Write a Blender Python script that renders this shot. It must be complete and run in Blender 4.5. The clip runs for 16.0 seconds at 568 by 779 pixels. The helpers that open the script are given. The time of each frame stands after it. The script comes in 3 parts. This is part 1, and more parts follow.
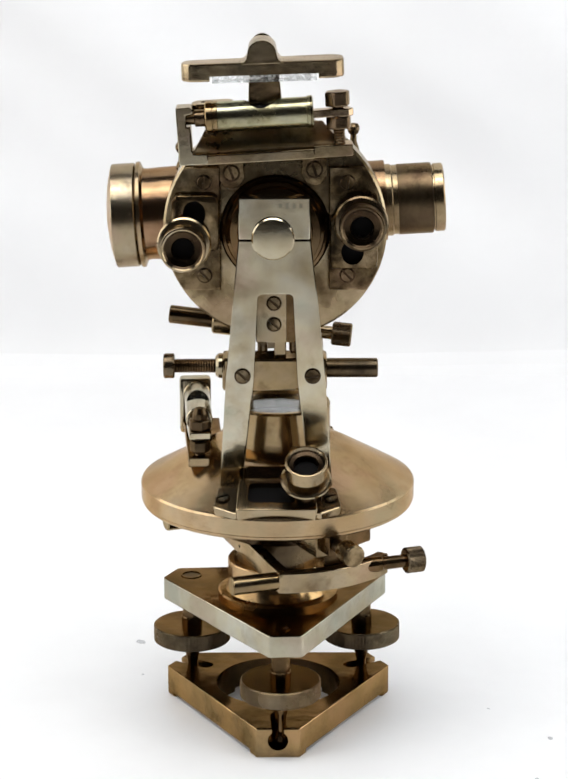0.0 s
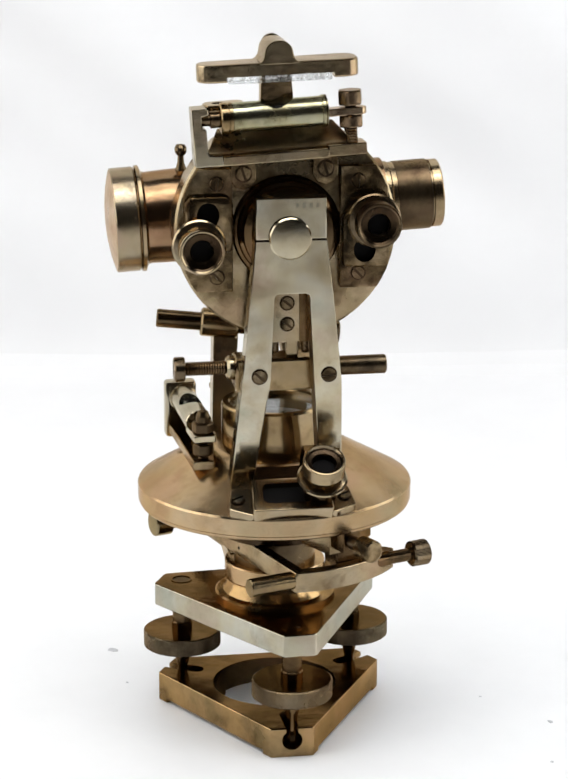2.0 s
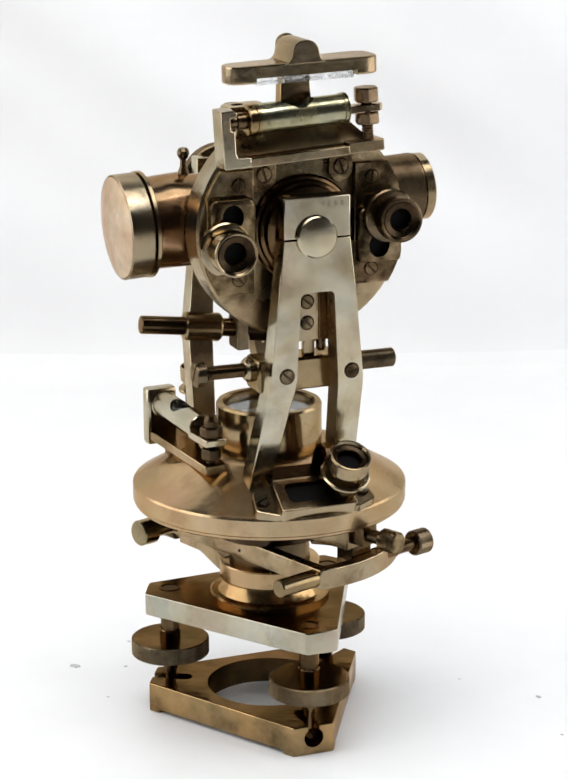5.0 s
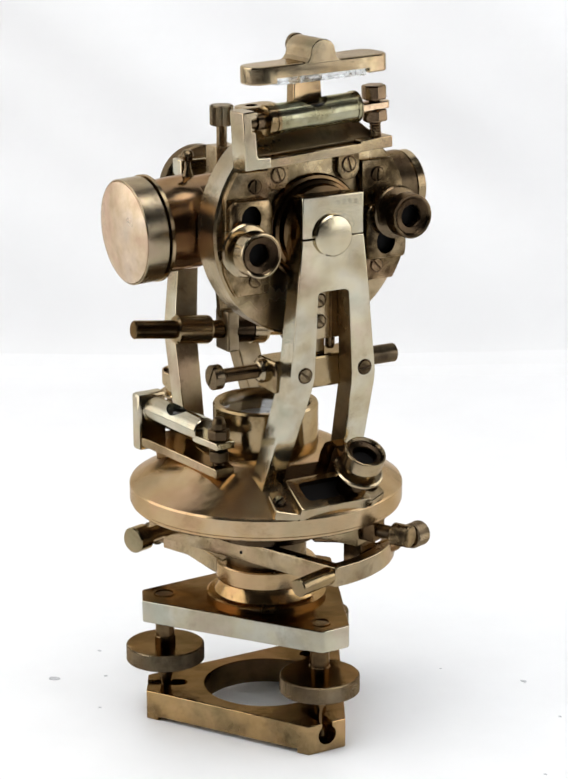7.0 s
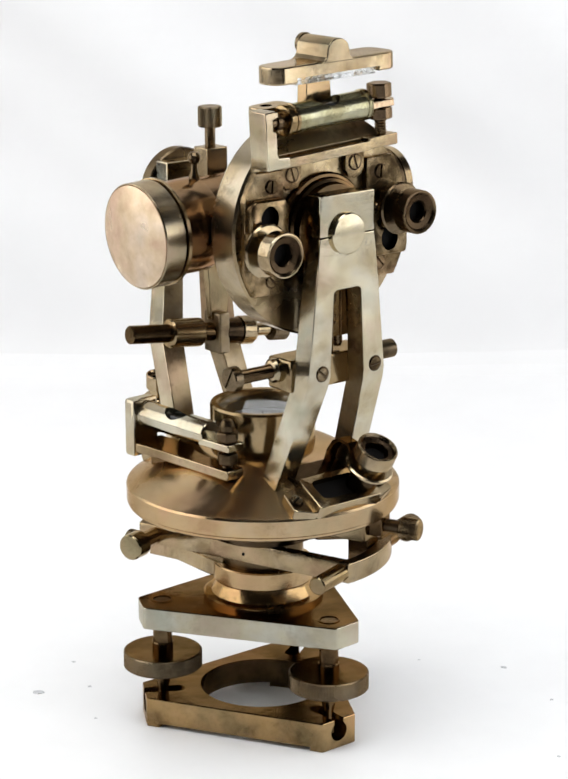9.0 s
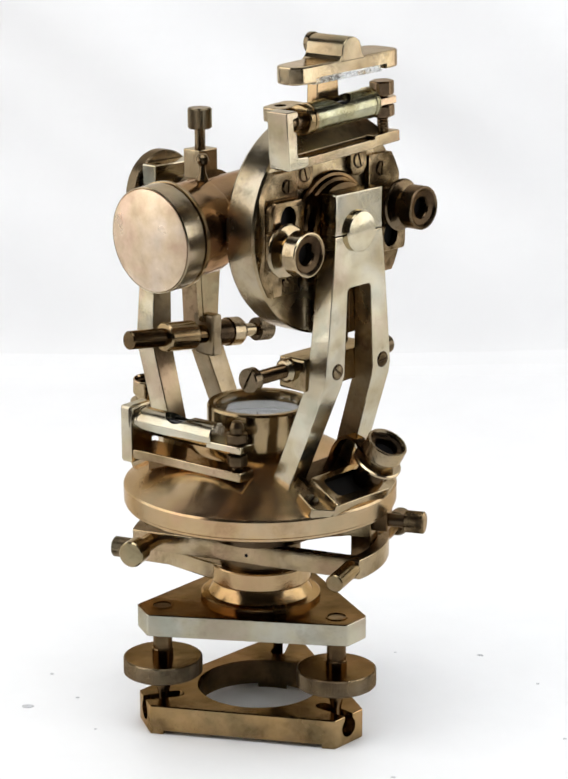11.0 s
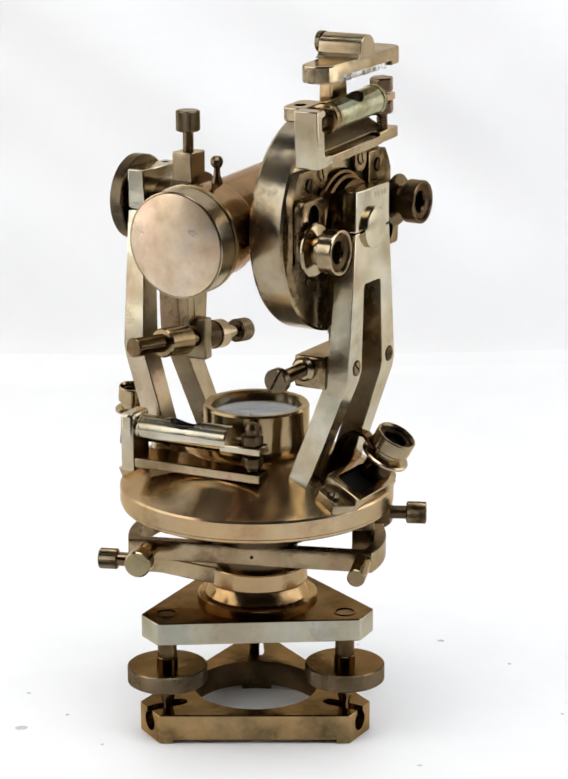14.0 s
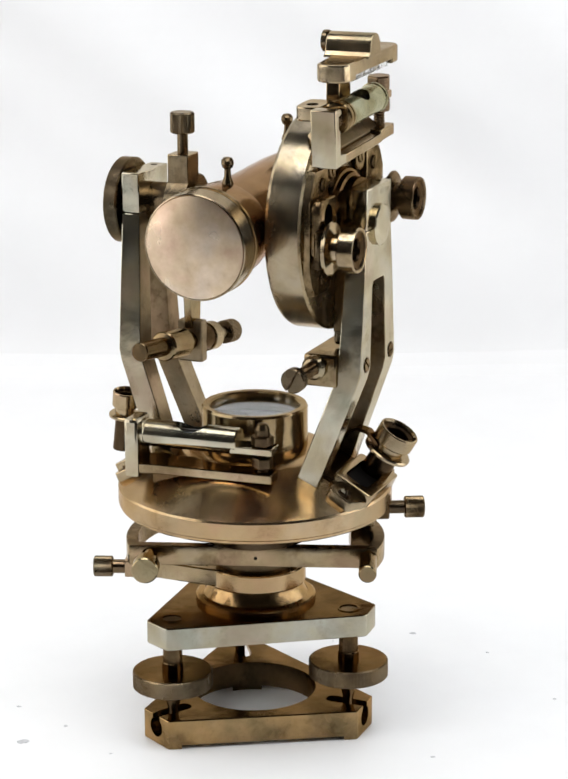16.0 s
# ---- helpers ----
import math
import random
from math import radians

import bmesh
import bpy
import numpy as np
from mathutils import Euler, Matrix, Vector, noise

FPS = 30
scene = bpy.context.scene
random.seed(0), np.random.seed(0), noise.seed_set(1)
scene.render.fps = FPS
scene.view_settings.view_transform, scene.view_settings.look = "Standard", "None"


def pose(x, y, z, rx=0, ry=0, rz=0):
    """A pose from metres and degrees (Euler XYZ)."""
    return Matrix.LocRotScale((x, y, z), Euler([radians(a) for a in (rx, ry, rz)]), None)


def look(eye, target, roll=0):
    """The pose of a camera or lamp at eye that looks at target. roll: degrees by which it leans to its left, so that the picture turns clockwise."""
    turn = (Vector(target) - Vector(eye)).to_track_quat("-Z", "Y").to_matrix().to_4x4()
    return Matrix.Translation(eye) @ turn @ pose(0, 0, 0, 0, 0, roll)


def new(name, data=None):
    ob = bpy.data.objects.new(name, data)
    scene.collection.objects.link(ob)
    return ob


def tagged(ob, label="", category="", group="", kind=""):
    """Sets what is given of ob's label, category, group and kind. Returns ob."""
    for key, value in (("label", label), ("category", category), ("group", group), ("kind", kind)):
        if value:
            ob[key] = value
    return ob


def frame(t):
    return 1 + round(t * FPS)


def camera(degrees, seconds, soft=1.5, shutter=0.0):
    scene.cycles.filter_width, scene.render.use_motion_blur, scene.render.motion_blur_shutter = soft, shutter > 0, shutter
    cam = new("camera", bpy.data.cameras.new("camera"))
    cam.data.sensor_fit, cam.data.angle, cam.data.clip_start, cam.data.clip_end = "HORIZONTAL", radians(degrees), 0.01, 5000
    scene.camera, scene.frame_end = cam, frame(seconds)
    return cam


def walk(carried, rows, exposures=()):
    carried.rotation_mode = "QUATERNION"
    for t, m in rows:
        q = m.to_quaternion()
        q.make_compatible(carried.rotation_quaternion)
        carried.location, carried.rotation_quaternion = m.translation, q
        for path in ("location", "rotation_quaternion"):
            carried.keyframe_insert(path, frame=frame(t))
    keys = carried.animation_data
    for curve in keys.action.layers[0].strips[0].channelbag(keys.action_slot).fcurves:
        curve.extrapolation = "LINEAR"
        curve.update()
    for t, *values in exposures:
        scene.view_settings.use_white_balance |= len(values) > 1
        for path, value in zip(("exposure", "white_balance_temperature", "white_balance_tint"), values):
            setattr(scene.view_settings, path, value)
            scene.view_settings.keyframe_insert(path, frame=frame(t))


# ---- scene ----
cam = camera(13.950, 16.0, 2.2)
EYE = (0.004315, -1.0, 0.435353)
PITCH = radians(15.4717)
VIEW = look(EYE, (EYE[0], EYE[1] + math.cos(PITCH), EYE[2] - math.sin(PITCH)), -0.1095)
walk(cam, [(0.0, VIEW), (16.0, VIEW)])

# ---------------------------------------------------------------- light
world = bpy.data.worlds.new("world")
scene.world = world
world.use_nodes = True
world.node_tree.nodes["Background"].inputs[0].default_value = (0.9, 0.95, 1.0, 1)
world.node_tree.nodes["Background"].inputs[1].default_value = 0.005


def softbox(name, eye, target, width, height, watts, colour):
    data = bpy.data.lights.new(name, "AREA")
    data.shape, data.size, data.size_y, data.energy, data.color = "RECTANGLE", width, height, watts, colour
    ob = new(name, data)
    ob.matrix_world = look(eye, target)
    return ob


softbox("softbox_left", (-1.42, -0.12, 0.62), (0, -0.03, 0.16), 1.7, 1.25, 15.4, (1.0, 0.985, 0.96))
softbox("softbox_right", (1.20, -0.10, 0.40), (0, -0.10, 0.20), 1.4, 0.7, 8.2, (0.97, 0.985, 1.0))
softbox("softbox_top", (0.0, -0.42, 1.60), (0, -0.22, 0.0), 1.6, 1.2, 18.8, (1.0, 1.0, 1.0))
softbox("backdrop_light", (0.0, -0.35, 1.30), (0, 0.64, 0.35), 1.2, 0.3, 3.9, (1.0, 1.0, 1.0))

# ---------------------------------------------------------------- materials


def nodes_of(name):
    m = bpy.data.materials.new(name)
    m.use_nodes = True
    return m, m.node_tree.nodes, m.node_tree.links, m.node_tree.nodes["Principled BSDF"]


def ramp(N, L, src, stops):
    r = N.new("ShaderNodeValToRGB")
    while len(r.color_ramp.elements) < len(stops):
        r.color_ramp.elements.new(0.5)
    for e, (p, c) in zip(r.color_ramp.elements, stops):
        e.position, e.color = p, (*c, 1)
    L.new(src, r.inputs[0])
    return r.outputs[0]


def grain(N, L, scale, detail=4, rough=0.6, stretch=(1, 1, 1)):
    tc = N.new("ShaderNodeTexCoord")
    mp = N.new("ShaderNodeMapping")
    mp.inputs["Scale"].default_value = stretch
    L.new(tc.outputs["Object"], mp.inputs[0])
    n = N.new("ShaderNodeTexNoise")
    n.inputs["Scale"].default_value, n.inputs["Detail"].default_value, n.inputs["Roughness"].default_value = scale, detail, rough
    L.new(mp.outputs[0], n.inputs["Vector"])
    return n.outputs[0]


def metal(name, light, mid, dark, rough=0.22, tarnish=0.5, wave=1.0, brushed=(1, 1, 1), blotch=34, stained=0.55, oxide=0.85):
    """Aged hand-polished metal: soft tarnish, dark spots, uneven gloss, slightly wavy surface."""
    light, mid, dark = [tuple(c + 0.06 * (sum(k) / 3 - c) for c in k) for k in (light, mid, dark)]
    m, N, L, b = nodes_of(name)
    big = grain(N, L, blotch, 3, 0.5)
    small = grain(N, L, 420, 4, 0.7, brushed)
    spots = grain(N, L, 150, 5, 0.6)
    sub = N.new("ShaderNodeMath")
    sub.operation = "SUBTRACT"
    L.new(big, sub.inputs[0])
    sub.inputs[1].default_value = 0.1
    mix = N.new("ShaderNodeMath")
    mix.operation = "MULTIPLY_ADD"
    L.new(small, mix.inputs[0])
    mix.inputs[1].default_value = 0.2
    L.new(sub.outputs[0], mix.inputs[2])
    col = ramp(N, L, mix.outputs[0], [(0.38 - tarnish * 0.22, dark), (0.5, mid), (0.68, light)])
    stain = ramp(N, L, spots, [(0.22, tuple(c * 0.6 for c in dark)), (0.34, (1, 1, 1))])
    mul = N.new("ShaderNodeMix")
    mul.data_type, mul.blend_type = "RGBA", "MULTIPLY"
    mul.inputs["Factor"].default_value = stained
    L.new(col, mul.inputs[6])
    L.new(stain, mul.inputs[7])
    # patches of old grime with soft ragged outlines
    grime = ramp(N, L, grain(N, L, 58, 5, 0.7), [(0.36, tuple(0.25 + c for c in dark)), (0.46, (1, 1, 1))])
    soil = N.new("ShaderNodeMix")
    soil.data_type, soil.blend_type = "RGBA", "MULTIPLY"
    soil.inputs["Factor"].default_value = stained
    L.new(mul.outputs[2], soil.inputs[6])
    L.new(grime, soil.inputs[7])
    # faint oxide colours drifting over the polish: straw, rose, grey-green
    film = ramp(N, L, grain(N, L, 26, 3, 0.65), [(0.34, (0.86, 0.97, 1.0)), (0.45, (1, 1, 1)), (0.54, (1.0, 0.965, 0.85)), (0.64, (1.0, 0.88, 0.84))])
    tint = N.new("ShaderNodeMix")
    tint.data_type, tint.blend_type = "RGBA", "MULTIPLY"
    tint.inputs["Factor"].default_value = oxide
    L.new(soil.outputs[2], tint.inputs[6])
    L.new(film, tint.inputs[7])
    L.new(tint.outputs[2], b.inputs["Base Color"])
    b.inputs["Metallic"].default_value = 1.0
    b.inputs["Specular Tint"].default_value = (*[0.34 + 0.48 * c / max(mid) for c in mid], 1)
    rr = N.new("ShaderNodeMapRange")
    rr.inputs["From Min"].default_value, rr.inputs["From Max"].default_value = 0.3, 0.7
    rr.inputs["To Min"].default_value, rr.inputs["To Max"].default_value = rough * 1.5, rough * 0.7
    L.new(mix.outputs[0], rr.inputs["Value"])
    L.new(rr.outputs[0], b.inputs["Roughness"])
    wavy = N.new("ShaderNodeBump")
    wavy.inputs["Strength"].default_value, wavy.inputs["Distance"].default_value = 0.5, 0.0007 * wave
    L.new(grain(N, L, 70, 2, 0.5), wavy.inputs["Height"])
    bp = N.new("ShaderNodeBump")
    bp.inputs["Strength"].default_value, bp.inputs["Distance"].default_value = 0.08, 0.0004
    L.new(small, bp.inputs["Height"])
    L.new(wavy.outputs[0], bp.inputs["Normal"])
    L.new(bp.outputs[0], b.inputs["Normal"])
    return m


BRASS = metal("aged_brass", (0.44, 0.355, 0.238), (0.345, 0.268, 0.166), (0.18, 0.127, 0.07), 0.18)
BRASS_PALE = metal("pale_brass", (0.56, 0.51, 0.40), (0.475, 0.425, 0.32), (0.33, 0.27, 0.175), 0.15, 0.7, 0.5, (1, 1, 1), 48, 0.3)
BRASS_GREY = metal("greyish_brass", (0.44, 0.42, 0.345), (0.375, 0.348, 0.275), (0.25, 0.215, 0.15), 0.16, 0.7, 0.7, (1, 1, 1), 34, 0.3)
BRASS_GOLD = metal("golden_brass", (0.505, 0.372, 0.222), (0.43, 0.306, 0.172), (0.295, 0.20, 0.102), 0.19, 0.7, 0.5, (1, 1, 1), 34, 0.35)
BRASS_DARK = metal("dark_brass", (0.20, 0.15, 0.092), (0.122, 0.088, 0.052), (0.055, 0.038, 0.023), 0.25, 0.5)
COPPER = metal("coppery_brass", (0.36, 0.245, 0.15), (0.27, 0.176, 0.10), (0.16, 0.096, 0.05), 0.15, 0.6, 0.6)
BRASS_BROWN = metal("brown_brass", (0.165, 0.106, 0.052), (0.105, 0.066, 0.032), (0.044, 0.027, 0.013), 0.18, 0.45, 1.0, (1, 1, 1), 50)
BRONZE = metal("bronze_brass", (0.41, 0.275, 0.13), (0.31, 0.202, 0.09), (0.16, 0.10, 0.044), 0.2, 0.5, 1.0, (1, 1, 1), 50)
NEAR_BLACK = metal("near_black_brass", (0.085, 0.058, 0.033), (0.05, 0.033, 0.019), (0.02, 0.013, 0.008), 0.22, 0.7)
ROSE = metal("rose_brass", (0.66, 0.54, 0.42), (0.565, 0.45, 0.34), (0.46, 0.352, 0.252), 0.35, 0.35, 0.8, (1, 1, 1), 75, 0.15)
BRASS_BOX = metal("brownish_brass", (0.36, 0.27, 0.155), (0.28, 0.205, 0.11), (0.15, 0.10, 0.05), 0.17)
BRASS_PATINA = metal("patinated_brass", (0.37, 0.30, 0.195), (0.275, 0.213, 0.126), (0.12, 0.085, 0.046), 0.24, 0.25, 1.2, (1, 1, 1), 65, 0.6, 0.8)
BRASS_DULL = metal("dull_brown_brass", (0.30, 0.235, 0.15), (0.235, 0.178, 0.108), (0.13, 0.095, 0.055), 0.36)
BRASS_SATIN = metal("satin_brass", (0.41, 0.35, 0.26), (0.32, 0.265, 0.185), (0.18, 0.137, 0.085), 0.21, 0.6, 0.6)
BRASS_WORN = metal("mottled_brass", (0.29, 0.215, 0.126), (0.135, 0.095, 0.05), (0.036, 0.024, 0.013), 0.23, 0.15, 1.6, (1, 1, 1), 120)
VERDIGRIS = metal("greenish_brass", (0.43, 0.415, 0.29), (0.325, 0.31, 0.205), (0.20, 0.178, 0.10), 0.21, 0.4, 1.0, (1, 1, 1), 90)


def plain(name, colour, rough, metallic=0.0, vary=0.12, scale=300):
    m, N, L, b = nodes_of(name)
    g = grain(N, L, scale, 4)
    lo, hi = [tuple(min(1, c * k) for c in colour) for k in (1 - vary, 1 + vary)]
    L.new(ramp(N, L, g, [(0.35, lo), (0.65, hi)]), b.inputs["Base Color"])
    b.inputs["Roughness"].default_value, b.inputs["Metallic"].default_value = rough, metallic
    return m


BLACK = plain("black_lacquer", (0.004, 0.0035, 0.0035), 0.6)
BLACK.node_tree.nodes["Principled BSDF"].inputs["Specular IOR Level"].default_value = 0.08
DARKGLASS = plain("dark_vial_glass", (0.02, 0.02, 0.02), 0.06, 0, 0.1)
DIAL = plain("pale_dial_paper", (0.46, 0.475, 0.50), 0.5, 0, 0.05)
SPECK = plain("grey_dust", (0.55, 0.56, 0.58), 0.9)
WHITE = plain("white_board", (0.86, 0.87, 0.88), 0.45, 0, 0.012, 25)
CLOTH = plain("white_cloth", (0.832, 0.836, 0.845), 0.9, 0, 0.02, 6)
WALL = plain("grey_studio_wall", (0.055, 0.048, 0.043), 0.9, 0, 0.1, 3)

GLASS = bpy.data.materials.new("clear_glass")
GLASS.use_nodes = True
gb = GLASS.node_tree.nodes["Principled BSDF"]
gb.inputs["Base Color"].default_value = (0.95, 0.97, 0.97, 1)
gb.inputs["Roughness"].default_value = 0.03
gb.inputs["Transmission Weight"].default_value = 1.0
gb.inputs["IOR"].default_value = 1.3

STRIPGLASS, sn, sl, sb = nodes_of("scratched_glass")
sl.new(ramp(sn, sl, grain(sn, sl, 900, 4, 0.7), [(0.40, (0.90, 0.94, 0.93)), (0.62, (1, 1, 1))]), sb.inputs["Base Color"])
sl.new(ramp(sn, sl, grain(sn, sl, 420, 4, 0.75), [(0.50, (0.95, 0.95, 0.95)), (0.60, (0.25, 0.25, 0.25))]), sb.inputs["Transmission Weight"])
sb.inputs["Roughness"].default_value, sb.inputs["IOR"].default_value = 0.12, 1.12

# ---------------------------------------------------------------- mesh helpers (millimetres)


def sharpen(bm, deg=20):
    lim = radians(deg)
    for f in bm.faces:
        f.smooth = True
    for e in bm.edges:
        e.smooth = len(e.link_faces) == 2 and e.calc_face_angle(0) < lim


def finish(bm, mat, name, scale=0.001, other=None, where=None):
    bmesh.ops.recalc_face_normals(bm, faces=bm.faces)
    bmesh.ops.scale(bm, vec=(scale,) * 3, verts=bm.verts)
    sharpen(bm)
    me = bpy.data.meshes.new(name)
    bm.to_mesh(me)
    bm.free()
    me.materials.append(mat)
    if other:
        me.materials.append(other)
        for p in me.polygons:
            p.material_index = 1 if (where(p.normal, p.center) if where else p.normal.z > 0.9) else 0
    return me


def part(name, bm, mat, parent, label="", other=None, where=None):
    """Links a bmesh, drawn in millimetres, as one mesh object under a thing or a part. Faces chosen by where (or those on top) take the other finish."""
    me = bm if isinstance(bm, bpy.types.Mesh) else finish(bm, mat, name, 0.001, other, where)
    ob = new(name, me)
    ob.parent = parent
    if label:
        tagged(ob, label)
    return ob


def frame_of(p0, p1):
    a, b = Vector(p0), Vector(p1)
    return Matrix.Translation(a) @ (b - a).to_track_quat("Z", "Y").to_matrix().to_4x4(), (b - a).length


def lathe(profile, n=64, m=None, bm=None):
    """A solid of revolution about z from (radius, height) pairs, first and last closed."""
    bm = bm or bmesh.new()
    rings = []
    for r, z in profile:
        if r < 1e-6:
            rings.append([bm.verts.new((0, 0, z))])
        else:
            rings.append([bm.verts.new((r * math.cos(2 * math.pi * k / n), r * math.sin(2 * math.pi * k / n), z)) for k in range(n)])
    made = [v for r in rings for v in r]
    for a, b in zip(rings, rings[1:]):
        for k in range(n):
            j = (k + 1) % n
            if len(a) == 1 and len(b) > 1:
                bm.faces.new((a[0], b[j], b[k]))
            elif len(b) == 1 and len(a) > 1:
                bm.faces.new((a[k], a[j], b[0]))
            elif len(a) > 1:
                bm.faces.new((a[k], a[j], b[j], b[k]))
    for ring in (rings[0], rings[-1]):
        if len(ring) > 1 and rings[0] is not rings[-1]:
            bm.faces.new(ring)
    if m:
        bmesh.ops.transform(bm, matrix=m, verts=made)
    return bm


def spindle(p0, p1, profile, n=40, bm=None):
    """A turned piece along p0 to p1: profile of (radius, millimetres along)."""
    m, _ = frame_of(p0, p1)
    return lathe(profile, n, m, bm)


def rod(p0, p1, r, bevel=0.5, n=32, bm=None):
    m, h = frame_of(p0, p1)
    return lathe([(r - bevel, 0), (r, bevel), (r, h - bevel), (r - bevel, h)], n, m, bm)


def ringbody(profile, n=64, m=None, bm=None):
    """A closed ring of revolution (a hole through the middle)."""
    bm = bm or bmesh.new()
    rings = [[bm.verts.new((r * math.cos(2 * math.pi * k / n), r * math.sin(2 * math.pi * k / n), z)) for k in range(n)] for r, z in profile]
    for a, b in zip(rings, rings[1:] + rings[:1]):
        for k in range(n):
            j = (k + 1) % n
            bm.faces.new((a[k], a[j], b[j], b[k]))
    if m:
        bmesh.ops.transform(bm, matrix=m, verts=[v for r in rings for v in r])
    return bm


def knurled(p0, p1, r, ridges=40, depth=0.35, bevel=0.6, bm=None):
    m, h = frame_of(p0, p1)
    bm = bm or bmesh.new()
    n = ridges * 2
    rings = []
    for rr, z in ((r - bevel - 0.2, 0), (r, bevel), (r, h - bevel), (r - bevel - 0.2, h)):
        rings.append([bm.verts.new(((rr - (depth if k % 2 else 0)) * math.cos(2 * math.pi * k / n), (rr - (depth if k % 2 else 0)) * math.sin(2 * math.pi * k / n), z)) for k in range(n)])
    for a, b in zip(rings, rings[1:]):
        for k in range(n):
            j = (k + 1) % n
            bm.faces.new((a[k], a[j], b[j], b[k]))
    bm.faces.new(rings[0]), bm.faces.new(rings[-1])
    bmesh.ops.transform(bm, matrix=m, verts=[v for q in rings for v in q])
    return bm


def threaded(p0, p1, r, pitch=1.2, depth=0.35, n=24, bm=None):
    m, h = frame_of(p0, p1)
    k = max(2, int(h / pitch))
    prof = []
    for i in range(k):
        z = h * i / k
        prof += [(r - depth, z), (r, z + h / k * 0.35), (r, z + h / k * 0.6)]
    prof.append((r - depth, h))
    return lathe(prof, n, m, bm)


def slab(points, z0, z1, bevel=0.5, m=None, bm=None, segments=2):
    """An upright prism over a plan of (x, y) points."""
    one = bmesh.new()
    lo = [one.verts.new((x, y, z0)) for x, y in points]
    hi = [one.verts.new((x, y, z1)) for x, y in points]
    one.faces.new(lo[::-1]), one.faces.new(hi)
    for k in range(len(points)):
        j = (k + 1) % len(points)
        one.faces.new((lo[k], lo[j], hi[j], hi[k]))
    if bevel:
        bmesh.ops.recalc_face_normals(one, faces=one.faces)
        edges = [e for e in one.edges if e.calc_face_angle(0) > 0.5]
        bmesh.ops.bevel(one, geom=edges, offset=bevel, segments=segments, profile=0.5, affect="EDGES", clamp_overlap=True)
    if m:
        bmesh.ops.transform(one, matrix=m, verts=one.verts)
    return merged(bm, one)


def merged(bm, one):
    if bm is None:
        return one
    me = bpy.data.meshes.new("join")
    one.to_mesh(me)
    one.free()
    bm.from_mesh(me)
    bpy.data.meshes.remove(me)
    return bm


def fillet(points, r, n=4):
    """A plan with its corners rounded to radius r."""
    out = []
    pts = [Vector(p) for p in points]
    for k, p in enumerate(pts):
        u, v = (pts[k - 1] - p).normalized(), (pts[(k + 1) % len(pts)] - p).normalized()
        half = math.acos(max(-1, min(1, u.dot(v)))) / 2
        a, b = p + u * (r / math.tan(half)), p + v * (r / math.tan(half))
        for i in range(n + 1):
            f = i / n
            out.append(tuple(a * (1 - f) ** 2 + p * (2 * f * (1 - f)) + b * f * f))
    return out


def block(x0, x1, y0, y1, z0, z1, bevel=0.5, m=None, bm=None):
    return slab([(x0, y0), (x1, y0), (x1, y1), (x0, y1)], z0, z1, bevel, m, bm)


def hexagon(r, turn=0.0, n=6):
    return [(r * math.cos(turn + 2 * math.pi * k / n), r * math.sin(turn + 2 * math.pi * k / n)) for k in range(n)]


def cut(body, *cutters):
    """The body with the cutters taken out of it."""
    def thing(bm):
        bmesh.ops.recalc_face_normals(bm, faces=bm.faces)
        me = bpy.data.meshes.new("tmp")
        bm.to_mesh(me)
        bm.free()
        return new("tmp", me)
    ob, tools = thing(body), [thing(c) for c in cutters]
    for t in tools:
        mod = ob.modifiers.new("cut", "BOOLEAN")
        mod.operation, mod.object, mod.solver = "DIFFERENCE", t, "EXACT"
    bpy.context.view_layer.update()
    me = bpy.data.meshes.new_from_object(ob.evaluated_get(bpy.context.evaluated_depsgraph_get()))
    out = bmesh.new()
    out.from_mesh(me)
    for o in (ob, *tools):
        data = o.data
        bpy.data.objects.remove(o)
        bpy.data.meshes.remove(data)
    bpy.data.meshes.remove(me)
    return out


def slotted_screw(name, place, normal, r, parent, h=1.0, turn=0.6, mat=None):
    """A cheese-head screw with a cut slot; its head stands h proud of the place."""
    a = Vector(place)
    m, _ = frame_of(a, a + Vector(normal))
    body = lathe([(r * 1.14, -1.0), (r * 1.14, 0.06), (r, 0.08), (r, h * 0.6), (r * 0.88, h), (0, h * 1.08)], 28)
    tool = block(-r * 1.3, r * 1.3, -r * 0.17, r * 0.17, h * 0.2, h * 2, 0, Matrix.Rotation(turn, 4, "Z"))
    bm = cut(body, tool)
    bmesh.ops.transform(bm, matrix=m, verts=bm.verts)
    back = m.inverted()

    # dirt in the slot; the dark outer ring paints the shaded gap round the head
    def grime_and_shade(n, c):
        q = back @ (c * 1000)
        across = abs(-q.x * math.sin(turn) + q.y * math.cos(turn))
        return math.hypot(q.x, q.y) > r * 0.9 or (across < r * 0.19 and q.z < h * 0.9)
    return part(name, bm, mat or BRASS_WORN, parent, "", NEAR_BLACK, grime_and_shade)


